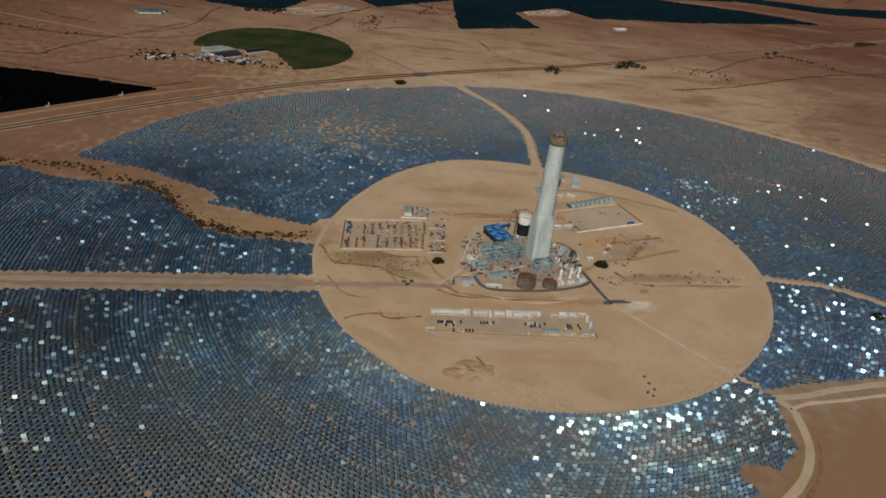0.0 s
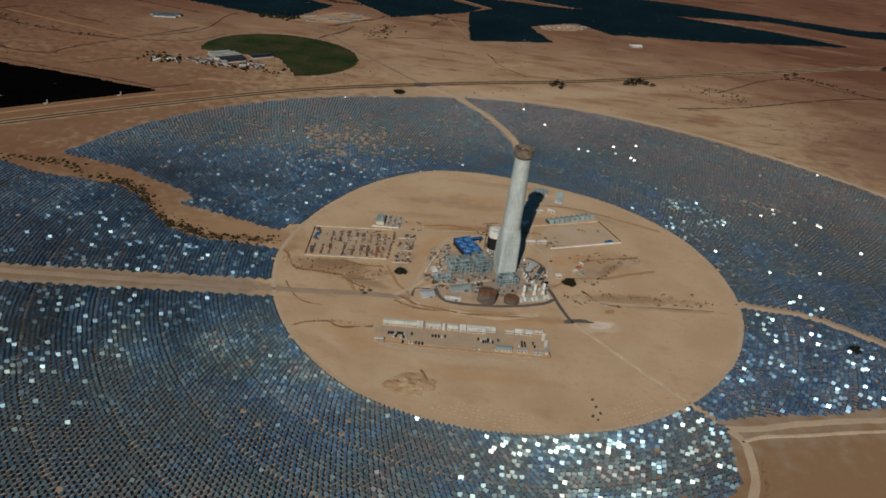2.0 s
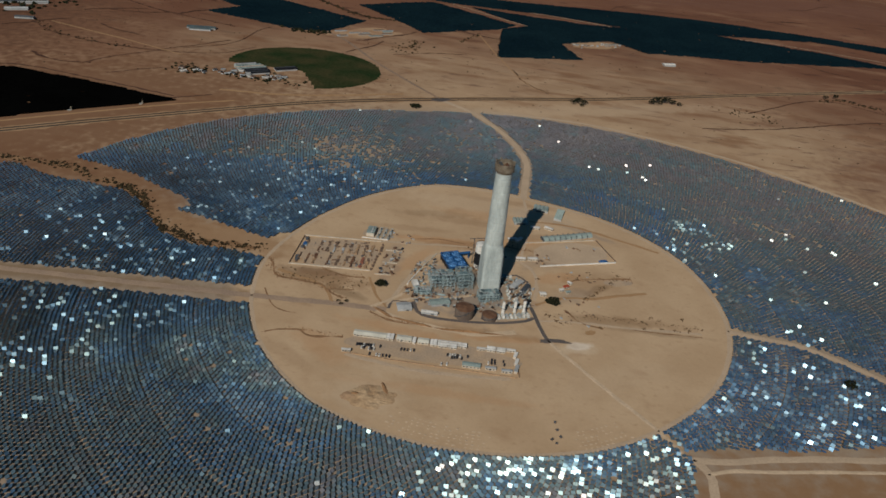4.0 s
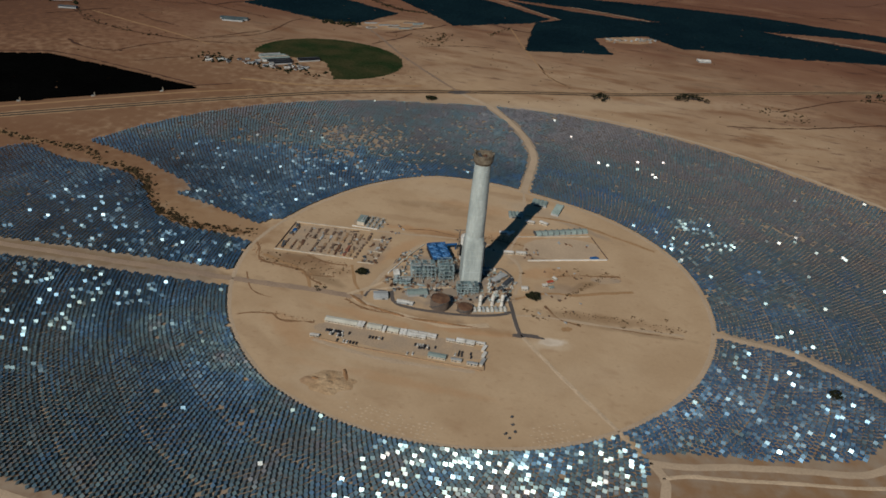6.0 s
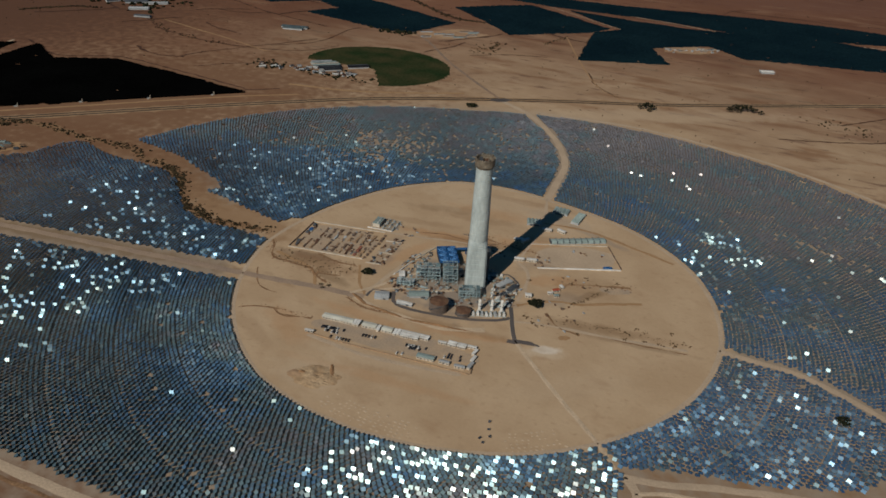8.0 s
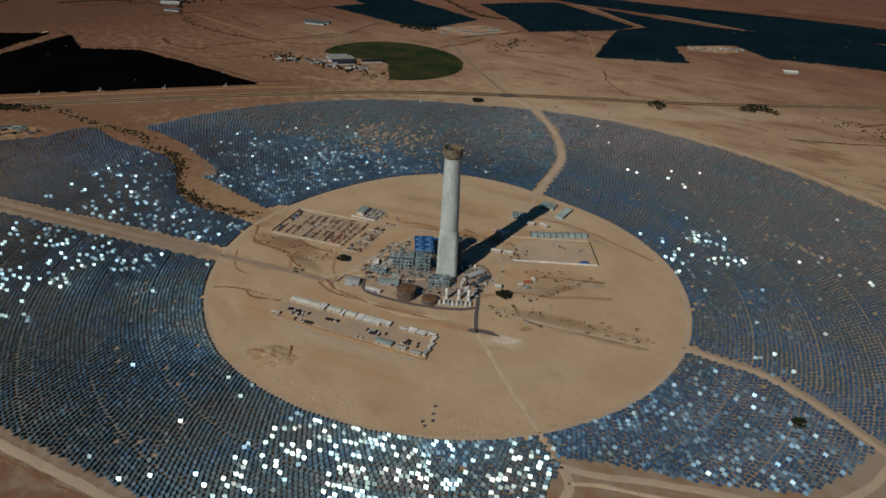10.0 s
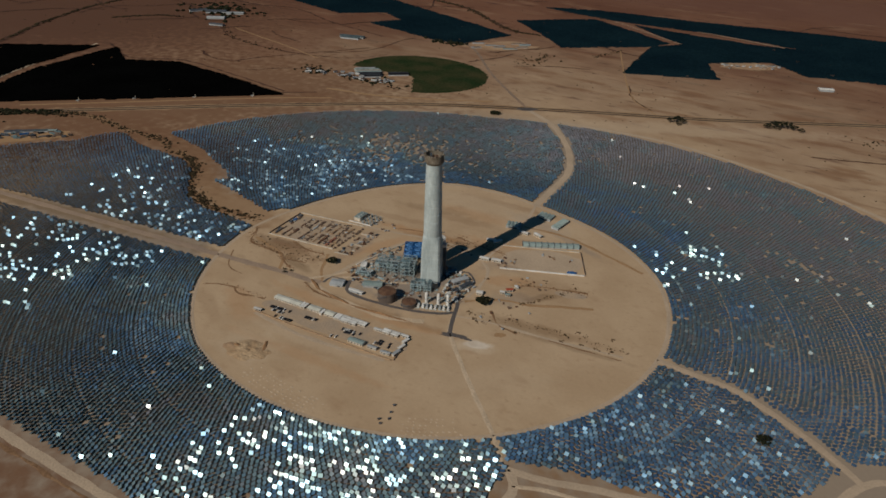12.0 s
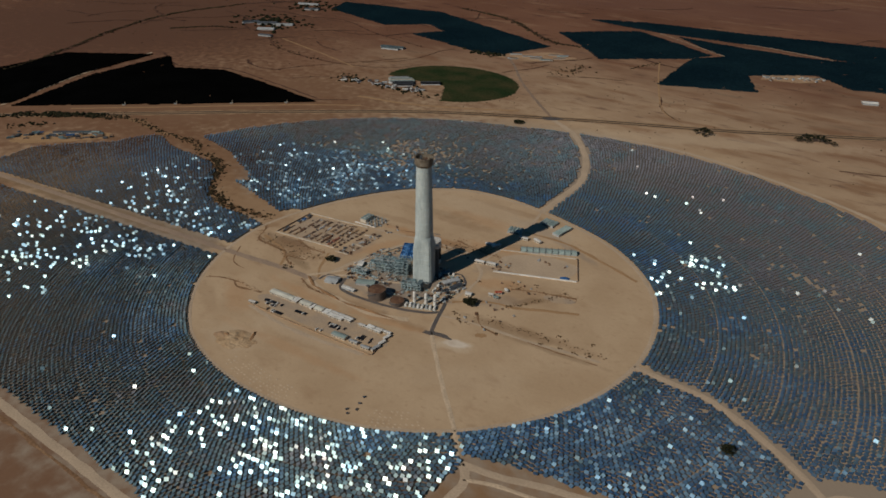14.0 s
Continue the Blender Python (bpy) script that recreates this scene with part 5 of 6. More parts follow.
def steel_frame(name, x, y, sx, sy, levels, step, turn, label, bays=(5, 3), floors=True, fill=0.55, seed=0):
    """An open steel frame: columns, beams, braces, grating floors and equipment on them."""
    rng = random.Random(seed)
    t = thing(name, x, y, 0, turn, label, "steel structure")
    xs = [-sx / 2 + i * sx / bays[0] for i in range(bays[0] + 1)]
    ys = [-sy / 2 + i * sy / bays[1] for i in range(bays[1] + 1)]
    for cx in xs:
        for cy in ys:
            bm = bmesh.new()
            box(bm, cx, cy, 0, 0.6, 0.6, levels * step + rng.choice((0, 0, -step * 0.5, 2.5)))
            part("column", bm, M["steel"], t)
    for k in range(1, levels + 1):
        for cy in ys:
            bm = bmesh.new()
            cut = rng.choice((1.0, 1.0, 0.7)) if k == levels else 1.0
            box(bm, (cut - 1) * sx / 2, cy, k * step - 0.7, sx * cut, 0.5, 0.7)
            part("beam", bm, M["steel"], t)
        for cx in xs:
            bm = bmesh.new()
            box(bm, cx, 0, k * step - 0.65, 0.5, sy, 0.6)
            part("cross_beam", bm, M["steel"], t)
        if floors:
            for i in range(bays[0]):
                for j in range(bays[1]):
                    if rng.random() < fill:
                        bm = bmesh.new()
                        box(bm, (xs[i] + xs[i + 1]) / 2, (ys[j] + ys[j + 1]) / 2, k * step, sx / bays[0] - 0.3, sy / bays[1] - 0.3, 0.15)
                        part("grating", bm, M["grating"], t)
        for i in range(rng.randint(4, 7)):
            bm = bmesh.new()
            px, py = rng.uniform(-sx * 0.38, sx * 0.38), rng.uniform(-sy * 0.38, sy * 0.38)
            if rng.random() < 0.5:
                box(bm, px, py, (k - 1) * step, rng.uniform(3, 7), rng.uniform(2, 5), step * rng.uniform(0.4, 0.75), bevel=0.15)
            else:
                r = rng.uniform(1.0, 2.0)
                bmesh.ops.create_cone(bm, cap_ends=True, segments=14, radius1=r, radius2=r, depth=rng.uniform(5, 10), matrix=pose(px, py, (k - 1) * step + r, 90, 0, 90 * rng.randint(0, 1)))
            part("equipment", bm, M[rng.choice(["grating", "steel", "darksteel", "darksteel", "greenroof", "black"])], t)
    for cy in (ys[0], ys[-1]):
        for i in range(0, bays[0], 2):
            bm = bmesh.new()
            for k in range(levels):
                bar(bm, (xs[i], cy, k * step), (xs[i + 1], cy, (k + 1) * step), 0.4)
            part("brace", bm, M["steel"], t)
    for k in range(2):
        bm = bmesh.new()
        for i in range(3):
            bmesh.ops.create_cone(bm, cap_ends=True, segments=10, radius1=0.5, radius2=0.5, depth=sx * 0.96, matrix=pose(0, -sy * 0.3 + i * 1.5 + k * sy * 0.4, (levels - 1) * step + 0.6 + k, 0, 90, 0))
        part("pipe_run", bm, M["greyroof" if k else "steel"], t)
    return t


def power_block():
    # tall banded storage tank behind the tower
    t = thing("storage_tank", -19, 58, 0, 0, "tall round tank with white and black bands", "tank")
    for name, mat, z0, z1, r in (("base_shell", "white", 0, 7, 10), ("dark_band", "black", 7, 27, 10.15), ("upper_shell", "white", 27, 38, 10)):
        bm = bmesh.new()
        spun(bm, [(r, z0), (r, z1)], 32, closed=True)
        part(name, bm, M[mat], t)
    bm = bmesh.new()
    spun(bm, [(10.3, 38.003), (10.3, 38.6), (4, 39.8), (0.3, 40)], 32)
    part("roof", bm, M["white"], t, "white shallow cone roof")
    bm = bmesh.new()
    for i in range(24):
        a = i * math.pi / 12
        bar(bm, (9.8 * math.cos(a), 9.8 * math.sin(a), 38.5), (9.8 * math.cos(a), 9.8 * math.sin(a), 40.4), 0.15)
    spun(bm, [(9.75, 40.3), (9.95, 40.3), (9.95, 40.5), (9.75, 40.5), (9.75, 40.3)], 32)
    part("railing", bm, M["darksteel"], t)
    for i in range(5):
        a = radians(-120 + 18 * i)
        bm = bmesh.new()
        box(bm, 10.0 * math.cos(a), 10.0 * math.sin(a), 1.2, 0.4, 2.2, 5, math.degrees(a))
        part("louvre_opening", bm, M["darksteel"], t)
    # tower crane stub near the tank
    c = thing("mast_crane", -32, 62, 0, 20, "thin dark lattice mast crane", "crane")
    bm = bmesh.new()
    for sx in (-0.7, 0.7):
        for sy in (-0.7, 0.7):
            bar(bm, (sx, sy, 0), (sx, sy, 44), 0.22)
    for z in range(0, 44, 3):
        bar(bm, (-0.7, -0.7, z), (0.7, -0.7, z + 3), 0.15)
        bar(bm, (0.7, 0.7, z), (-0.7, 0.7, z + 3), 0.15)
    part("mast", bm, M["darksteel"], c)
    bm = bmesh.new()
    for s in (-0.5, 0.5):
        bar(bm, (-8, s, 44), (18, s, 44), 0.25)
    bar(bm, (-8, 0, 45.4), (18, 0, 44.8), 0.25)
    part("jib", bm, M["darksteel"], c)
    # air-cooled condenser with blue fan deck
    a = thing("air_cooled_condenser", -58, 48, 0, 29, "bright blue fan deck on open steel legs", "condenser")
    W, L, DECK = 29.0, 43.0, 9.0
    for i in range(4):
        for j in range(5):
            bm = bmesh.new()
            box(bm, -W / 2 + 1 + i * (W - 2) / 3, -L / 2 + 1 + j * (L - 2) / 4, 0, 1.1, 1.1, DECK)
            part("leg", bm, M["darksteel"], a)
    bm = bmesh.new()
    box(bm, 0, 0, DECK, W, L, 2.6, bevel=0.2)
    part("fan_deck", bm, M["blue"], a, "blue sheet-metal fan deck")
    for s in (-1, 1):
        bm = bmesh.new()
        box(bm, s * (W / 2 - 0.4), 0, 3, 0.5, L - 3, DECK - 3)
        part("side_skirt", bm, M["black"], a, "black side screen")
    for i in range(2):
        for j in range(3):
            px, py = (i - 0.5) * W / 2, (j - 1) * L / 3
            bm = bmesh.new()
            bmesh.ops.create_cone(bm, cap_ends=False, segments=24, radius1=6.0, radius2=5.5, depth=1.6, matrix=pose(px, py, DECK + 3.4))
            ringp = part("fan_ring", bm, M["fan"], a)
            bm = bmesh.new()
            for b in range(5):
                ang = b * 72 + 13 * i
                box(bm, px + 2.8 * math.cos(radians(ang)), py + 2.8 * math.sin(radians(ang)), DECK + 3.2, 4.8, 1.5, 0.2, ang)
            cyl(bm, px, py, DECK + 2.62, 0.9, 0.8, 1.2, 12)
            part("fan_rotor", bm, M["fan"], ringp)
    for j in range(4):
        bm = bmesh.new()
        box(bm, 0, (j - 1.5) * L / 3 * 0.98, DECK + 2.603, W - 1, 0.6, 1.2)
        part("deck_girder", bm, M["blue"], a)
    bm = bmesh.new()
    bmesh.ops.create_cone(bm, cap_ends=True, segments=16, radius1=1.9, radius2=1.9, depth=20, matrix=pose(W / 2 + 8, L / 2 - 4, DECK + 0.5, 0, 90, 0))
    box(bm, W / 2 + 16, L / 2 - 4, 0, 1.5, 1.5, DECK)
    part("steam_duct", bm, M["blue"], a)
    # steel structures
    steel_frame("turbine_frame", -67, -8, 34, 24, 3, 6.0, 22, "open grey steel frame building with equipment", (6, 3), fill=0.16, seed=1)
    steel_frame("boiler_frame", -36, 0, 20, 28, 4, 5.8, 22, "tall open grey steel frame beside the tower", (3, 4), fill=0.18, seed=2)
    steel_frame("tower_annex", 3, -27, 29, 14, 3, 4.6, 22, "grey steel annex at the foot of the tower", (6, 2), fill=0.5, seed=3)
    steel_frame("pipe_rack", -89, -38, 24, 9, 2, 4.0, 16, "low grey pipe rack with pipes", (5, 1), fill=0.4, seed=4)
    steel_frame("pipe_rack", 12, 33, 26, 8, 1, 4.5, 30, "low grey pipe rack with pipes", (4, 1), fill=0.4, seed=5)
    # tanks
    for x, y, r, h, label in ((-24, -74, 13, 14, "large brown steel tank with rusty roof"), (10, -70, 10.5, 6.5, "low brown steel tank with rusty roof")):
        t = thing("steel_tank", x, y, 0, 0, label, "tank", "brown tanks")
        bm = bmesh.new()
        spun(bm, [(r, 0), (r, h), (r - 0.3, h), (r - 0.3, h - 0.8)], 36)
        part("shell", bm, M["tankside"], t)
        bm = bmesh.new()
        spun(bm, [(r - 0.3, h - 0.8), (r * 0.6, h + 0.2), (0.4, h + 1.0)], 36)
        part("roof", bm, M["rust"], t, "rust-brown cone roof")
        for z in (h * 0.3, h * 0.62):
            bm = bmesh.new()
            spun(bm, [(r, z), (r + 0.2, z), (r + 0.2, z + 0.35), (r, z + 0.35)], 36)
            part("stiffener_ring", bm, M["tankside"], t)
        for i in range(18):
            ang = radians(200 + i * 6)
            bm = bmesh.new()
            box(bm, (r + 0.6) * math.cos(ang), (r + 0.6) * math.sin(ang), h * i / 18, 1.2, 1.5, 0.2, math.degrees(ang))
            part("stair_tread", bm, M["darksteel"], t)
        bm = bmesh.new()
        for i in range(6):
            ang = i * math.pi / 3
            bar(bm, (0, 0, h + 1.0), ((r - 0.5) * math.cos(ang), (r - 0.5) * math.sin(ang), h - 0.4), 0.35)
        part("rafter_frame", bm, M["rust"], t)
    # white columns
    for x, y in ((27, -52), (42.5, -45.5), (55, -41)):
        t = thing("vent_column", x, y, 0, 0, "slim white vertical steel column", "column", "white columns")
        bm = bmesh.new()
        spun(bm, [(2.6, 0), (2.6, 1.0), (2.2, 1.2), (2.2, 15.5), (1.6, 17.0), (0.5, 17.6)], 18)
        part("shell", bm, M["white"], t)
        bm = bmesh.new()
        spun(bm, [(2.25, 7.5), (2.9, 7.5), (2.9, 7.8), (2.25, 7.8)], 18)
        part("ring_platform", bm, M["darksteel"], t)
    # transformer and skid row
    rng = random.Random(8)
    for i in range(9):
        u = i / 8
        x, y = 17 + 44 * u, -68 + 19 * u + rng.uniform(-1, 1)
        t = thing("equipment_skid", x, y, 0, 24 + rng.uniform(-4, 4), "white and grey equipment skid on concrete", "skid", "equipment skids")
        bm = bmesh.new()
        box(bm, 0, 0, 0, 4.4, 9.5, 0.6)
        part("plinth", bm, M["concrete"], t)
        bm = bmesh.new()
        box(bm, 0, -1, 0.6, 3.0, 6.0, rng.uniform(2.5, 5.0), bevel=0.15)
        part("housing", bm, M["white"] if i % 3 else M["greyroof"], t)
        bm = bmesh.new()
        for k in range(4):
            box(bm, 0, 2.6 + 0.6 * k, 0.6, 3.0, 0.25, 2.6)
        part("radiator", bm, M["steel"], t)
    for i in range(64):
        ang, q = rng.uniform(-0.8, 2.2), rng.uniform(18, 56)
        x, y = 18 + q * math.cos(ang) * 0.8, -12 + q * math.sin(ang)
        if 2 < x < 62 and -40 < y < 50 and math.hypot(x, y) > 22:
            t = thing("equipment_skid", x, y, 0, rng.uniform(0, 90), "grey equipment and crates beside the tower", "skid", "equipment skids")
            bm = bmesh.new()
            box(bm, 0, 0, 0, rng.uniform(4, 10), rng.uniform(3, 5), 0.5)
            part("plinth", bm, M["concrete"], t)
            bm = bmesh.new()
            box(bm, 0.4, 0, 0.5, rng.uniform(2, 6), rng.uniform(1.5, 3), rng.uniform(1, 4), bevel=0.12)
            part("housing", bm, M[rng.choice(["steel", "greyroof", "darksteel", "darksteel", "black", "white", "timber", "rebar"])], t)
    for i in range(26):
        x, y = rng.uniform(-110, 5), rng.uniform(-64, -26)
        if abs(x + 1) < 20 and y > -45:
            continue
        t = thing("pipe_bundle", x, y, 0, rng.choice((5, 95)) + rng.uniform(-10, 10), "grey and rusty pipes laid on the ground", "pipes", "pipes on the ground")
        tone = M[rng.choice(["steel", "rust", "greyroof"])]
        for k in range(4):
            bm = bmesh.new()
            bmesh.ops.create_cone(bm, cap_ends=True, segments=8, radius1=0.45, radius2=0.45, depth=rng.uniform(6, 12), matrix=pose(0, k * 0.95, 0.75, 0, 90, 0))
            part("pipe", bm, tone, t)
        for s in (-2, 2):
            bm = bmesh.new()
            box(bm, s, 1.4, 0, 0.3, 4, 0.3)
            part("bearer", bm, M["timber"], t)
    for i in range(330):
        x, y = rng.uniform(-112, 66), rng.uniform(-62, 62)
        if y > 70 + (x + 60) * -0.1 or y < -60 + max(0, x) * 0.35 or math.hypot(x, y) < 24 or (abs(x + 71) < 22 and abs(y + 9) < 18) or math.hypot(x + 16.5, y - 62) < 15 or (abs(x + 58) < 26 and y > 22) or (x > 45 and y < -45) or y > 60 - 0.5 * max(0, x):
            continue
        t = thing("site_crate", x, y, 0, rng.uniform(0, 90), "small site crates and steel parts on gravel", "crate", "crates on the works ground")
        bm = bmesh.new()
        box(bm, 0, 0, 0, rng.uniform(1.5, 6), rng.uniform(1.2, 3), rng.uniform(0.6, 2.2), bevel=0.08)
        part("crate", bm, M[rng.choice(["steel", "greyroof", "timber", "rebar", "darksteel", "black", "greenroof", "rust", "darksteel"])], t)
        bm = bmesh.new()
        box(bm, rng.uniform(-2, 2), rng.uniform(2.5, 4), 0, rng.uniform(2, 7), 0.8, 0.5, rng.uniform(-20, 20))
        part("loose_beam", bm, M[rng.choice(["steel", "rust", "rebar"])], t)
    for i in range(34):
        x, y = rng.uniform(-100, -22), rng.uniform(-40, 34)
        t = thing("valve_station", x, y, 0, 22 + rng.choice((0, 90)) + rng.uniform(-5, 5), "dark pipework and valves on a steel base", "pipework", "valve stations of the works")
        bm = bmesh.new()
        box(bm, 0, 0, 0, 5, 3, 0.4)
        part("base_frame", bm, M["grating"], t)
        for k in range(3):
            bm = bmesh.new()
            bmesh.ops.create_cone(bm, cap_ends=True, segments=10, radius1=0.35, radius2=0.35, depth=rng.uniform(3, 6), matrix=pose(0, -1 + k, 1.0 + 0.5 * k, 0, 90, 0))
            part("pipe", bm, M[rng.choice(["steel", "darksteel", "white"])], t)
        bm = bmesh.new()
        bmesh.ops.create_cone(bm, cap_ends=True, segments=12, radius1=0.9, radius2=0.7, depth=rng.uniform(2, 4.5), matrix=pose(1.4, 0.3, 1.9))
        part("vessel", bm, M[rng.choice(["darksteel", "black", "greyroof"])], t)
    # sheds of the works
    for x, y, sx, sy, turn, roof, h, label in ((-61, -56, 27, 13, 25, "greenroof", 3.5, "long low shed with pale grey-green roof"), (-106, -80, 19, 16, 20, "greyroof", 3, "low shed with bluish grey roof"),
                                              (-103, -20, 8, 14, 25, "white", 4, "small white shed beside the steel frames"), (-70, -84, 22, 5, 3, "white", 3.5, "low white cabin row beside the lane"),
                                              (40, 20, 8, 26, -30, "greyroof", 5, "curved-edge grey slab building"), (53, 14, 6, 22, -18, "darksteel", 4, "low dark grey building")):
        t = thing("works_shed", x, y, 0, turn, label, "shed")
        bm = bmesh.new()
        box(bm, 0, 0, 0, sx, sy, h)
        part("wall_shell", bm, M["greyroof"], t)
        bm = bmesh.new()
        gable(bm, 0, 0, h + 0.003, sx, sy, 0.2, 0.2 + min(sx, sy) * 0.1, over=0.5)
        part("roof", bm, M[roof], t)
        for k in range(int(sx / 4)):
            bm = bmesh.new()
            box(bm, -sx / 2 + 2 + k * 4, 0, h + 0.2 + min(sx, sy) * 0.1, 0.3, 0.9, 0.3)
            part("roof_vent", bm, M["darksteel"], t)
        bm = bmesh.new()
        box(bm, sx * 0.2, -sy / 2 - 0.05, 0, 3.5, 0.2, h * 0.75)
        part("roller_door", bm, M["darksteel"], t)
    wall_line("site_fence", -114, -23, -104, 20, 1.8, 0.8, M["white"], "low pale barrier along the works")
    wall_line("site_fence", -102, 28, -88, 72, 1.8, 0.8, M["cream"], "low pale barrier along the works")


def camp():
    T = 4.3
    patch("camp_ground", -52, -162, 110, 22, T, M["gravel"], "grey gravel yard of the site camp", "ground", seed=31.0, lift=0.04, wobble=0.10)
    g = "cabins of the site camp"
    for x, y, sx, sy, label in ((-134, -153, 42, 9.5, "long site building with cream sheet roof"), (-90.5, -149, 19, 9.5, "site building with cream sheet roof"), (-66, -147.5, 14, 9.5, "site building with cream sheet roof")):
        c = cabin(sx, sy, 3.4, M["cream"], label, g, max(3, int(sx / 4)))
        c.matrix_basis = pose(x, y, 0, 0, 0, T)
    rng = random.Random(12)
    c = cabin(11, 3.6, 3.2, M["white"], "narrow white container cabin with flat roof", g, 3)
    spots = [pose(x, -151 + 0.07 * (x + 110) + rng.uniform(-0.6, 0.6), 0, 0, 0, 94 + rng.uniform(-2, 2)) for x in (-110.5, -106, -77.5, -55, -50.5, -45.5)]
    spots += [pose(-40 + 12 * i + rng.uniform(-0.5, 0.5), -141.5 - 4.6 * k + 0.9 * i + rng.uniform(-0.5, 0.5), 0, 0, 0, T + rng.uniform(-2, 2)) for i in range(3) for k in range(3 if i < 2 else 2)]
    spots += [pose(8 + 12.5 * i, -137.5 + 0.9 * i - 4.5 * k, 0, 0, 0, T + rng.uniform(-2, 2)) for i in range(4) for k in range(2) if (i + k) % 4]
    spots += [pose(52, -143, 0, 0, 0, 80), pose(54.5, -156, 0, 0, 0, 82), pose(-155, -191, 0, 0, 0, 10)]
    spread_copies(c, spots)
    c = cabin(22, 7.5, 3.8, M["greenroof"], "cabin with grey-green roof in the camp yard", g, 5)
    spread_copies(c, [pose(0, -178, 0, 0, 0, T)])
    c = cabin(13, 4, 3.6, M["greyroof"], "grey container cabin in the camp yard", g, 3)
    spread_copies(c, [pose(24, -177, 0, 0, 0, T), pose(44, -177, 0, 0, 0, T + 2), pose(55.5, -170, 0, 0, 0, 82)])
    rows = [(-147, -175, -112, -170, 12), (-140, -180, -118, -178, 7), (-136, -190, -99, -187, 9), (-92, -170, -68, -166, 6), (-43, -165, -5, -161, 12), (-30, -168, -12, -166, 6), (-38, -184, -28, -182, 3), (22, -160, 40, -158, 5), (18, -166, 42, -164, 6)]
    dark, pale_car = [], []
    for x0, y0, x1, y1, n in rows:
        for i in range(n):
            u = (i + 0.5) / n
            m = pose(x0 + (x1 - x0) * u, y0 + (y1 - y0) * u + rng.uniform(-0.5, 0.5), 0, 0, 0, 94 + rng.uniform(-4, 4) + (180 if rng.random() < 0.5 else 0))
            if rng.random() < 0.7:
                (dark if rng.random() < 0.75 else pale_car).append(m)
    spread_copies(car(M["car_dark"], "dark parked car on camp gravel"), dark)
    spread_copies(car(M["white"], "white parked car on camp gravel"), pale_car)
    wall_line("camp_fence", -157, -194, -98, -193, 1.4, 0.3, M["timber"], "low brown fence along the camp")
    wall_line("camp_fence", -98, -193, 58, -184, 1.4, 0.3, M["timber"], "low brown fence along the camp")
    wall_line("camp_fence", 60, -182, 52, -135, 1.6, 0.3, M["rebar"], "low brown fence along the camp")


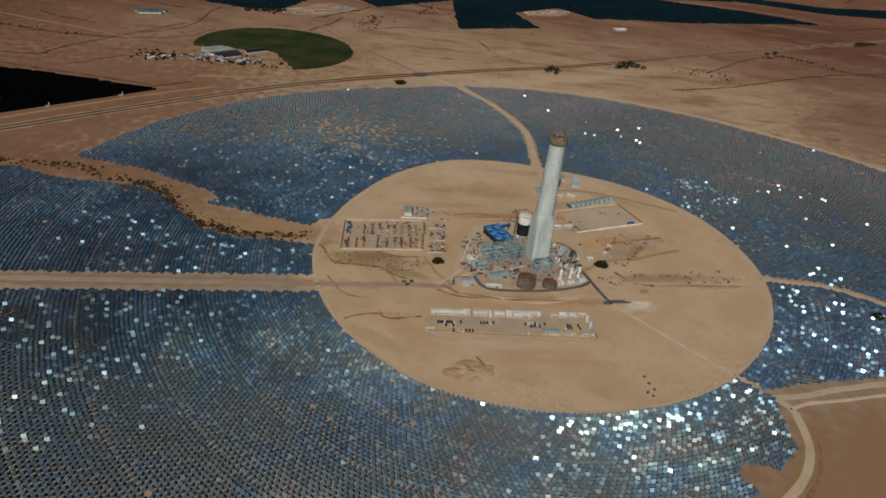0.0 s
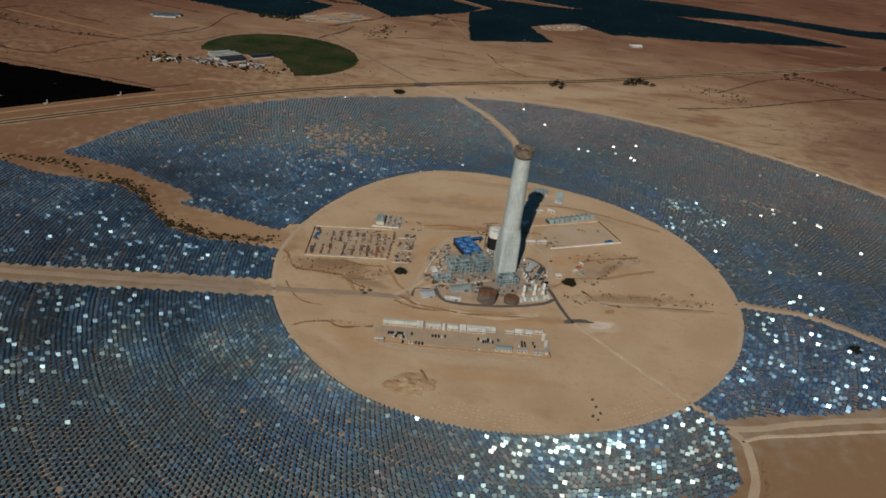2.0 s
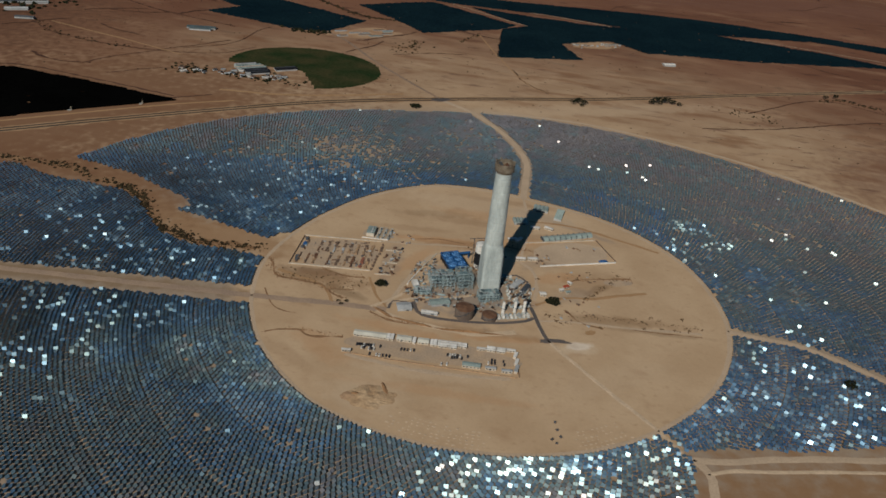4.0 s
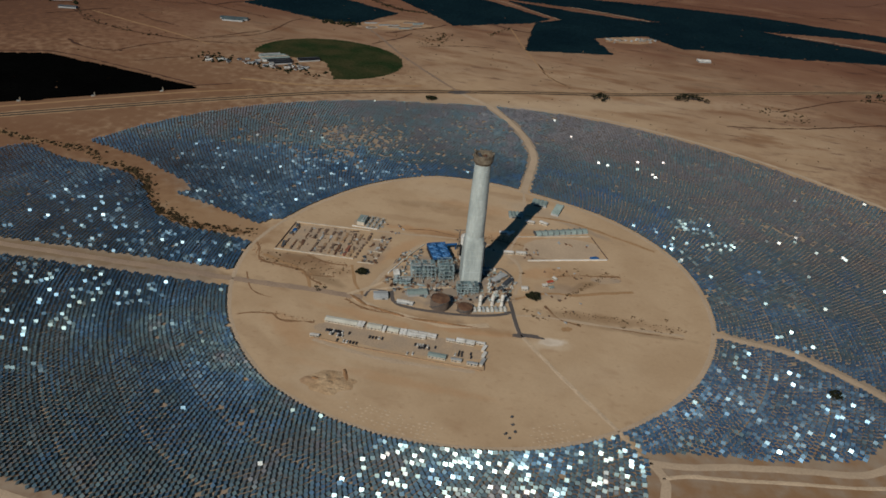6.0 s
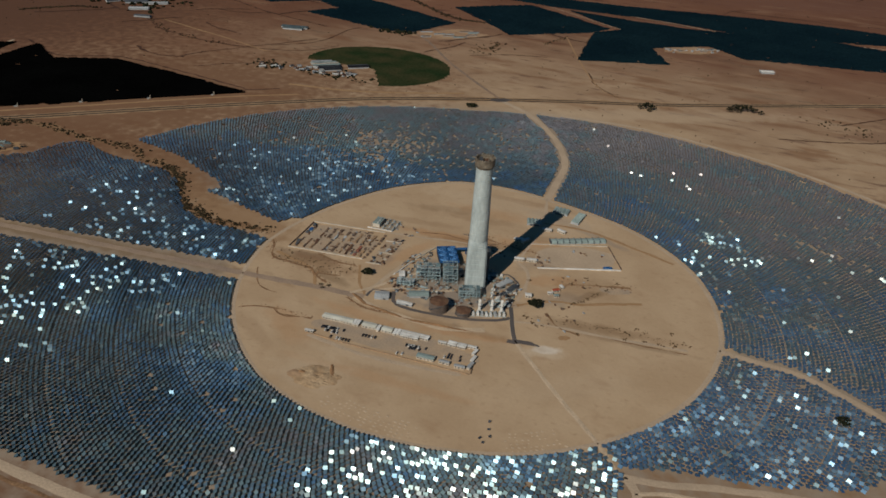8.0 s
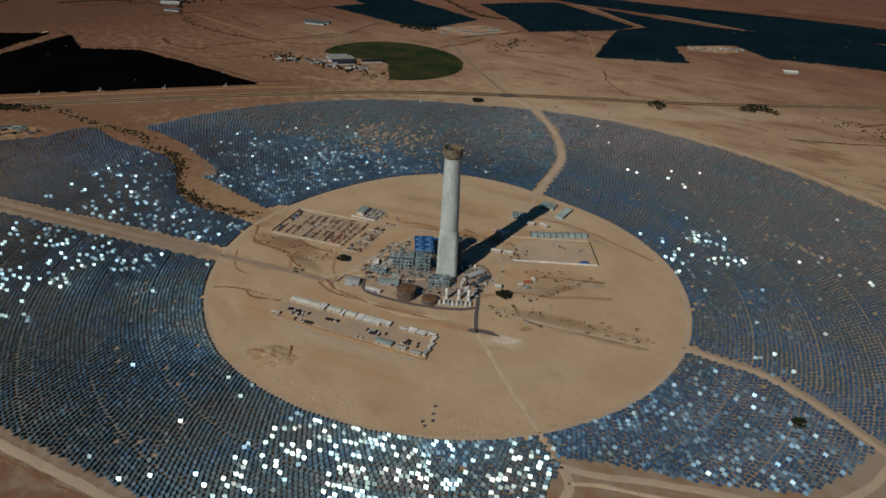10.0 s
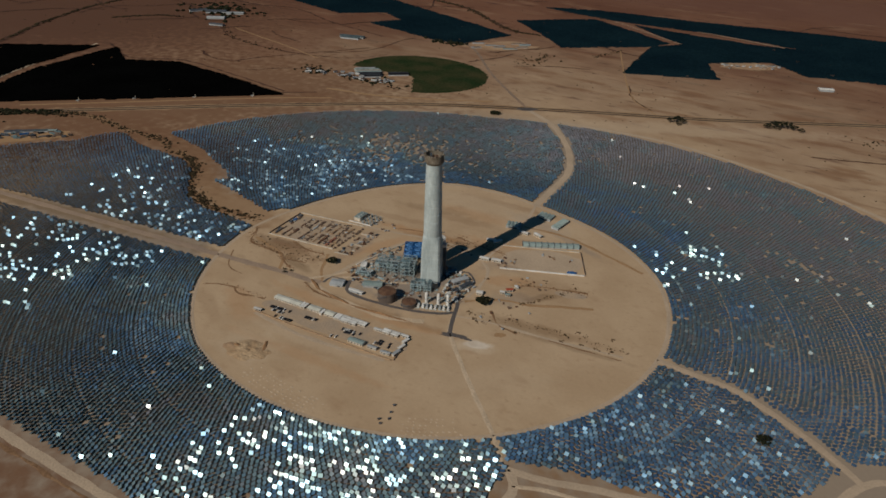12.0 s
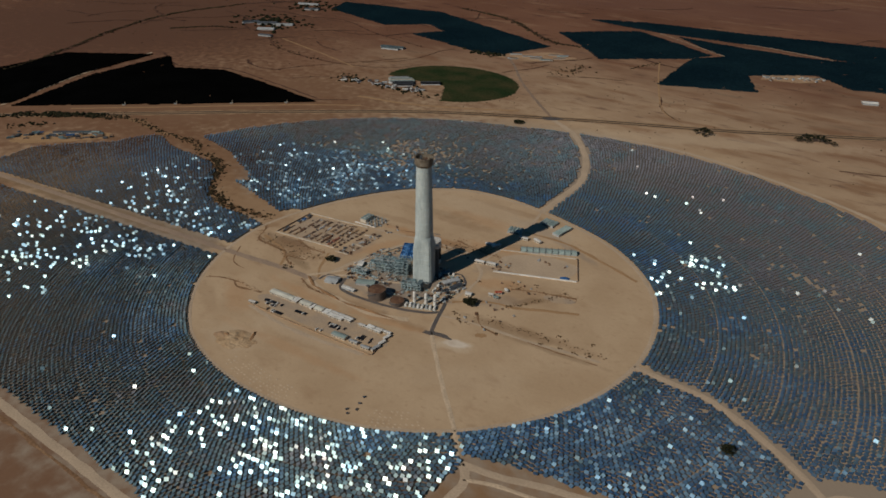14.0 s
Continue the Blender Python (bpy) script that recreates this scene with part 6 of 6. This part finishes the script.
def storage_yard():
    patch("yard_ground", -233, 29, 62, 44, 7.6, M["gravel"], "greyish levelled ground of the storage yard", "ground", seed=41.0, lift=0.035, wobble=0.12)
    wall_line("yard_wall", -291, -21, -174, -5, 1.9, 0.9, M["oldwhite"], "long pale boundary wall of the storage yard")
    wall_line("yard_wall", -295, 64, -178, 82, 1.9, 0.9, M["oldwhite"], "long pale boundary wall of the storage yard")
    wall_line("yard_wall", -291.5, -18, -295.5, 62, 1.8, 0.6, M["rebar"], "low dark fence of the storage yard")
    rng = random.Random(21)
    mats = ["timber", "rebar", "timber", "rebar", "greyroof", "rust"]
    for i in range(10):
        for j, (v0, v1) in enumerate(((3, 34), (40, 74))):
            if (i, j) in ((1, 1), (3, 0)):
                continue
            u = 10 + i * 11.2 + rng.uniform(-2.5, 2.5)
            n = rng.randint(2, 3)
            for k in range(n):
                v = v0 + (k + 0.5) * (v1 - v0) / n
                x, y = -291 + u * 0.991 - v * 0.045, -20 + u * 0.134 + v * 0.99
                s = stack(rng, rng.uniform(2.4, 6.0), (v1 - v0) / n * rng.uniform(0.7, 0.98), rng.uniform(1.0, 2.6), M["orange" if (i, j) == (8, 0) else rng.choice(mats)],
                          "stacked brown construction material in the yard")
                s.matrix_basis = pose(x, y, 0, 0, 0, 7 + rng.uniform(-7, 7))
    for i in range(70):      # odd lengths and offcuts between the rows, thickest by the lane
        u, v = 116 * math.sqrt(rng.random()), rng.uniform(2, 80)
        s = stack(rng, rng.uniform(1.0, 3.2), rng.uniform(2.5, 7), rng.uniform(0.8, 1.8), M[rng.choice(["rebar", "rebar", "timber", "darksteel", "greyroof", "rust"])], "loose lengths of steel and timber in the yard")
        s.matrix_basis = pose(-291 + u * 0.991 - v * 0.045, -18 + u * 0.134 + v * 0.96, 0, 0, 0, rng.choice((7, 97)) + rng.uniform(-14, 14))
    for x, y in ((-287, 40), (-288, 30), (-289, 54), (-286, 0), (-284, -8)):
        s = stack(rng, 6, 8, 3, M["blue" if y == 40 else "darksteel"], "covered pile against the yard fence")
        s.matrix_basis = pose(x, y, 0, 0, 0, 10)
    # annex with low walls
    wall_line("annex_wall", -165, 59, -138, 64, 1.5, 0.8, M["oldwhite"], "short pale wall in the annex yard")
    wall_line("annex_wall", -162, 24, -140, 27, 1.5, 0.8, M["oldwhite"], "short pale wall in the annex yard")
    wall_line("annex_wall", -165, -11, -142, -7, 1.5, 0.8, M["oldwhite"], "short pale wall in the annex yard")
    for i in range(44):
        s = stack(rng, rng.uniform(2, 8), rng.uniform(2, 6), rng.uniform(1, 2.8), M[rng.choice(["greyroof", "timber", "rebar", "rebar", "darksteel", "rust", "oldwhite"])], "mixed material piles in the annex yard")
        s.matrix_basis = pose(rng.uniform(-163, -139), rng.uniform(-8, 70), 0, 0, 0, rng.uniform(0, 90))
    for i in range(9):
        s = stack(rng, 4, rng.uniform(4, 8), rng.uniform(1.5, 3), M["rebar"], "dark material along the yard lane")
        s.matrix_basis = pose(-172.5 + rng.uniform(-1, 1), 0 + i * 9, 0, 0, 0, 4)
    # small substation
    patch("substation_pad", -188, 107, 24, 22, 5, M["gravel"], "grey gravel pad of a small substation", "ground", seed=43.0, lift=0.045, wobble=0.1)
    t = thing("substation_building", -200, 105, 0, 3, "pale substation building with flat grey-green roof", "building")
    bm = bmesh.new()
    box(bm, 0, 0, 0, 12, 23, 6, bevel=0.1)
    part("wall_shell", bm, M["oldwhite"], t)
    bm = bmesh.new()
    box(bm, 0, 0, 6.003, 12.6, 23.6, 0.5, bevel=0.08)
    part("roof_slab", bm, M["greenroof"], t)
    for i in range(3):
        bm = bmesh.new()
        box(bm, 2, -7 + 7 * i, 6.5, 2.5, 3, 1.4, bevel=0.1)
        part("roof_unit", bm, M["greyroof"], t)
    bm = bmesh.new()
    box(bm, 6.05, 0, 0, 0.2, 3.5, 4)
    part("door", bm, M["darksteel"], t)
    for i in range(3):
        for j in range(4):
            t = thing("switchgear", -187 + i * 8.5, 92 + j * 9, 0, 5, "grey switchgear on a steel stand", "switchgear", "substation switchgear")
            bm = bmesh.new()
            for s in (-1.6, 1.6):
                box(bm, s, 0, 0, 0.4, 0.4, 5)
            box(bm, 0, 0, 5, 4.6, 0.5, 0.5)
            part("stand", bm, M["steel"], t)
            bm = bmesh.new()
            box(bm, 0, 0, 0, 2.2, 3, rng.uniform(2, 3.4), bevel=0.1)
            part("cabinet", bm, M["darksteel" if (i + j) % 2 else "greyroof"], t)
    wall_line("substation_wall", -210, 86, -170, 90, 1.8, 1.0, M["white"], "white boundary wall below the substation")
    for i in range(14):
        s = stack(rng, rng.uniform(2, 5), rng.uniform(2, 4), rng.uniform(1, 2.4), M[rng.choice(["rebar", "greyroof", "timber"])], "loose site material on the sand")
        s.matrix_basis = pose(rng.uniform(-166, -130), rng.uniform(88, 118), 0, 0, 0, rng.uniform(0, 90))


def laydown_yard():
    patch("laydown_ground", 116, 143, 62, 33, 23.5, M["track"], "pale levelled ground of the lay-down yard", "ground", seed=51.0, lift=0.035, wobble=0.12)
    wall_line("laydown_wall", 44, 152, 156, 198, 1.7, 0.8, M["oldwhite"], "long pale wall of the lay-down yard")
    wall_line("laydown_wall", 72, 87, 188, 135, 2.0, 1.2, M["white"], "long white wall of the lay-down yard")
    wall_line("laydown_wall", 188.5, 138, 158, 198, 1.8, 0.5, M["rebar"], "thin dark fence of the lay-down yard")
    t = thing("tarpaulin_heap", 169, 133.5, 0, 24, "low heap under a bright blue tarpaulin", "heap")
    bm = bmesh.new()
    rng = random.Random(31)
    rows = [[bm.verts.new(((i / 10 - 0.5) * 15, (j / 6 - 0.5) * 8, 3.0 * (max(0, math.sin(math.pi * i / 10) * math.sin(math.pi * j / 6)) ** 0.6) * rng.uniform(0.8, 1.1))) for i in range(11)] for j in range(7)]
    for a, b in zip(rows, rows[1:]):
        for i in range(10):
            bm.faces.new((a[i], a[i + 1], b[i + 1], b[i]))
    part("tarpaulin", bm, M["blue"], t)
    bm = bmesh.new()
    for i in range(8):
        box(bm, (i % 4 - 1.5) * 4.8, -4.3 if i < 4 else 4.3, 0, 0.8, 0.8, 0.5)
    part("ballast", bm, M["concrete"], t)
    # long vaulted shed in bays
    t = thing("vaulted_shed", 110, 192, 0, 27.7, "long grey-green vaulted shed in bays", "shed")
    for k in range(9):
        bm = bmesh.new()
        x0 = -45 + k * 10
        arc = [(6.5 * math.cos(math.pi * i / 8), 1.5 + 4.5 * math.sin(math.pi * i / 8)) for i in range(9)]
        lo = [bm.verts.new((x0 + 0.4, y, z)) for y, z in arc]
        hi = [bm.verts.new((x0 + 9.4, y, z)) for y, z in arc]
        for i in range(8):
            bm.faces.new((lo[i], lo[i + 1], hi[i + 1], hi[i]))
        bm.faces.new(lo[::-1])
        bm.faces.new(hi)
        part("vault", bm, M["greenroof"], t)
        bm = bmesh.new()
        box(bm, x0 + 4.9, 0, 0, 9.0, 12.6, 1.49)
        part("side_wall", bm, M["greyroof"], t)
        bm = bmesh.new()
        box(bm, x0 - 0.1, 0, 0, 0.7, 13.6, 5.2)
        part("bay_frame", bm, M["darksteel"], t)
    for x, y, sx, sy, turn, n in ((62, 281, 26, 20, -2, 4), (95, 268, 40, 13, 82, 6), (30, 222, 24, 18, 15, 4)):
        t = thing("ribbed_shed", x, y, 0, turn, "grey ribbed shed roof on the sand", "shed", "ribbed sheds")
        bm = bmesh.new()
        box(bm, 0, 0, 0, sx, sy, 3.6)
        part("wall_shell", bm, M["greyroof"], t)
        for k in range(n):
            bm = bmesh.new()
            gable(bm, -sx / 2 + (k + 0.5) * sx / n, 0, 3.603, sy, sx / n - 0.3, 0.2, 1.6, turn=90)
            part("roof_bay", bm, M["greenroof"], t)
        # dark slab on the closed wall stands in for an opening's shade
        bm = bmesh.new()
        box(bm, 0, -sy / 2 - 0.06, 0, sx * 0.6, 0.2, 3.0)
        part("dark_front", bm, M["darksteel"], t)
    c = cabin(15, 5.5, 4, M["white"], "white site cabin beside the lay-down yard", "cabins near the tower", 4)
    spread_copies(c, [pose(40, 97, 0, 0, 0, 12), pose(58, 102, 0, 0, 0, 14), pose(56, 206, 0, 0, 0, 5), pose(79, 211, 0, 0, 0, -20), pose(22, 155, 0, 0, 0, 20), pose(33, 156, 0, 0, 0, 60)])
    c = cabin(9, 7, 4, M["white"], "square white site cabin on the sand", "cabins near the tower", 2)
    spread_copies(c, [pose(79, 8, 0, 0, 0, 15)])
    c = cabin(7, 4, 3.4, M["white"], "narrow white site cabin beside a red-roofed one", "cabins near the tower", 2)
    spread_copies(c, [pose(105.5, 27, 0, 0, 0, 20), pose(117, 50, 0, 0, 0, -40)])
    c = cabin(7, 4.5, 3.2, M["greenroof"], "small cabin with grey-green roof", "cabins near the tower", 2)
    spread_copies(c, [pose(115, 25, 0, 0, 0, 30)])
    c = cabin(10, 5, 3.6, M["redroof"], "small cabin with orange-red roof", "cabins near the tower", 2)
    spread_copies(c, [pose(111.5, 37.5, 0, 0, 0, 40)])
    for i in range(46):
        z = rng.random()
        if z < 0.35:
            x, y = rng.uniform(62, 84), rng.uniform(92, 125)
        elif z < 0.55:
            x, y = rng.uniform(90, 160), rng.uniform(60, 80) + 0.2 * rng.uniform(0, 30)
        elif z < 0.75:
            x, y = 118 + rng.uniform(-8, 50), 165 + rng.uniform(-14, 6)
        else:
            x, y = rng.uniform(100, 160), rng.uniform(-60, 30)
        s = stack(rng, rng.uniform(2, 5), rng.uniform(2, 6), rng.uniform(0.9, 2.6), M[rng.choice(["rebar", "timber", "rust", "greyroof"])], "loose construction material on the sand")
        s.matrix_basis = pose(x, y, 0, 0, 0, rng.uniform(0, 90))
    for i, (x, y) in enumerate([(106, -249), (109, -260), (104, -276), (109, -281), (113, -270)]):
        s = stack(rng, 4, 3, 1.6, M["darksteel"], "small dark crate standing on the sand")
        s.matrix_basis = pose(x, y, 0, 0, 0, 30 * i)


def farms():
    def barn(x, y, sx, sy, turn, mat, label, h=6):
        t = thing("barn", x, y, ground_z(x, y) - 0.3, turn, label, "barn", "farm buildings")
        bm = bmesh.new()
        box(bm, 0, 0, 0, sx, sy, h)
        part("wall_shell", bm, M["greyroof"], t)
        bm = bmesh.new()
        gable(bm, 0, 0, h + 0.003, sx, sy, 0.3, 0.3 + sy * 0.12, over=0.8)
        part("roof", bm, M[mat], t)
        bm = bmesh.new()
        box(bm, 0, 0, h + 0.2 + sy * 0.12, sx * 0.9, 1.2, 0.8)
        part("ridge_vent", bm, M["darksteel"], t)
    D = 38
    for off, length, wide, mat in ((-38, 52, 8, "greyroof"), (-26, 66, 8, "greenroof"), (-14, 70, 8, "oldwhite"), (-2, 70, 9, "greenroof"), (12, 62, 10, "black"), (26, 58, 13, "black"), (42, 44, 14, "black")):
        barn(-694 + off * 0.75, 815 - off * 0.62, length, wide, D, mat, "long farm shed with %s roof" % {"greyroof": "grey", "greenroof": "grey-green", "oldwhite": "pale", "black": "black"}[mat], 4)
    barn(-618, 846, 54, 24, D, "black", "dark netted farm shed", 4)
    rng = random.Random(61)
    for i in range(34):
        u = rng.random()
        x, y = (-845 + 150 * u + rng.uniform(-12, 12), 730 + 40 * u + rng.uniform(-14, 22)) if i < 16 else (-690 + 110 * u + rng.uniform(-8, 8), 745 + 40 * u + rng.uniform(-12, 22))
        barn(x, y, rng.uniform(6, 16), rng.uniform(5, 9), rng.uniform(0, 90), rng.choice(["white", "greyroof", "rust", "darksteel"]), "small farm outbuilding on bare ground", 3.5)
    shrub_stuff("farm_trees", [(rng.gauss(-640, 60), rng.gauss(752, 14), rng.uniform(2, 5)) for _ in range(60)] + [(rng.gauss(-830, 25), rng.gauss(752, 14), rng.uniform(2, 5)) for _ in range(50)],
                "dark scrubby trees round the farm", M["leaf"])
    # distant farmstead and greenhouses
    for x, y, sx, sy, turn, mat in ((-1500, 1040, 60, 24, 30, "greyroof"), (-1570, 1110, 70, 30, 35, "darksteel"), (-1500, 1130, 60, 22, 35, "greyroof"), (-1640, 1090, 60, 18, 60, "darksteel"),
                                    (-1720, 1470, 90, 16, 20, "greyroof"), (-1630, 1400, 60, 18, 30, "darksteel"), (-970, 1110, 80, 18, 15, "grating"), (-965, 1090, 60, 12, 15, "grating"),
                                    (395, 1392, 36, 20, 20, "white"), (-1420, 965, 50, 14, 15, "darksteel")):
        barn(x, y, sx, sy, turn, mat, "distant farm shed on the plain", 5)
    patch("farm_yard", -530, 1300, 115, 55, 31, M["pale2"], "pale bare farm yard", "ground", seed=61.0, lift=0.03)
    for k in range(13):
        u, v = rng.uniform(-95, 95), rng.uniform(-42, 42)
        barn(-530 + 0.86 * u - 0.5 * v, 1300 + 0.5 * u + 0.86 * v, rng.uniform(18, 48), rng.uniform(6, 9), 31 + rng.uniform(-4, 4), rng.choice(["greyroof", "oldwhite", "greenroof", "timber"]), "low pale farm tunnel in a bare yard", 3)
    patch("farm_yard", 175, 1520, 95, 42, 28, M["pale2"], "pale bare clearing between orchards", "ground", seed=63.0, lift=0.03)
    for k in range(26):
        u = rng.random()
        barn(100 + 150 * u + rng.uniform(-14, 14), 1475 + 80 * u + rng.uniform(-18, 20), rng.uniform(5, 16), rng.uniform(4, 8), rng.uniform(0, 90), rng.choice(["oldwhite", "white", "greyroof", "timber"]), "small pale building in an orchard clearing", 3)
    shrub_stuff("distant_trees", [(rng.gauss(-1590, 80), rng.gauss(1150, 50), rng.uniform(4, 9)) for _ in range(140)] + [(rng.gauss(-690, 40), rng.gauss(1240, 12), rng.uniform(3, 7)) for _ in range(60)]
                + [(rng.gauss(-1690, 70), rng.gauss(1440, 50), rng.uniform(4, 8)) for _ in range(80)], "dark trees round distant farmsteads", M["leaf"])
    # small pumping stations along the edge of the black orchard
    for x, y in ((-1110, 222), (-1017, 306), (-910, 394), (-805, 482)):
        t = thing("pump_station", x, y, ground_z(x, y) - 0.2, 40, "small pale pump house with a standpipe beside the orchard", "pump house", "pump houses of the orchard")
        bm = bmesh.new()
        box(bm, 0, 0, 0, 5, 3.6, 2.6, bevel=0.1)
        part("wall_shell", bm, M["oldwhite"], t)
        bm = bmesh.new()
        gable(bm, 0, 0, 2.603, 5, 3.6, 0.2, 0.8, over=0.4)
        part("roof", bm, M["greyroof"], t)
        bm = bmesh.new()
        cyl(bm, 4.2, 0, 0, 0.9, 0.7, 9, 10)
        part("standpipe", bm, M["oldwhite"], t)
        bm = bmesh.new()
        box(bm, -1.0, -1.85, 0, 1.1, 0.15, 2.1)
        part("door", bm, M["darksteel"], t)
    # depot beside the western field
    patch("depot_ground", -1020, 5, 120, 34, 42, M["brownsoil2"], "brown trampled ground of a desert depot", "ground", seed=71.0, lift=0.2, wobble=0.3)
    for i in range(64):
        u = rng.random()
        s = stack(rng, rng.uniform(5, 20), rng.uniform(3, 8), rng.uniform(2, 5), M[rng.choice(["grating", "black", "black", "darksteel", "darksteel", "darksteel", "rebar", "blue" if i % 9 == 0 else "grating"])], "piled steel parts in a desert depot")
        x, y = -1105 + 165 * u + rng.uniform(-16, 16), -50 + 115 * u + rng.uniform(-18, 22)
        s.matrix_basis = pose(x, y, ground_z(x, y), 0, 0, rng.uniform(20, 60))
    for k in range(5):
        x, y = -1040 + 15 * k, 18 + 12 * k
        barn(x, y, 26, 9, 40 + rng.uniform(-8, 8), rng.choice(["grating", "darksteel", "greenroof"]), "low dark blue-grey depot shed", 4)
    shrub_stuff("depot_trees", along([(-1266, 2), (-1220, 45), (-1185, 75), (-1130, 110), (-1081, 144)], 170, 9, 2.0, 5.5, 81) + along([(-1180, -20), (-1120, 40)], 40, 9, 1.5, 4, 82)
                + along([(-1250, -60), (-1180, -70)], 50, 8, 1.5, 4.5, 83), "dark trees and scrub round a desert depot", M["leaf"])


power_block()
camp()
storage_yard()
laydown_yard()
farms()

# ---- the plan is drawn in units of 0.7 m: bring everything to metres ----
for me in bpy.data.meshes:
    me.transform(Matrix.Scale(PLAN, 4))
for ob in scene.objects:
    if ob.type in ("MESH", "EMPTY"):
        ob.location = ob.location * PLAN
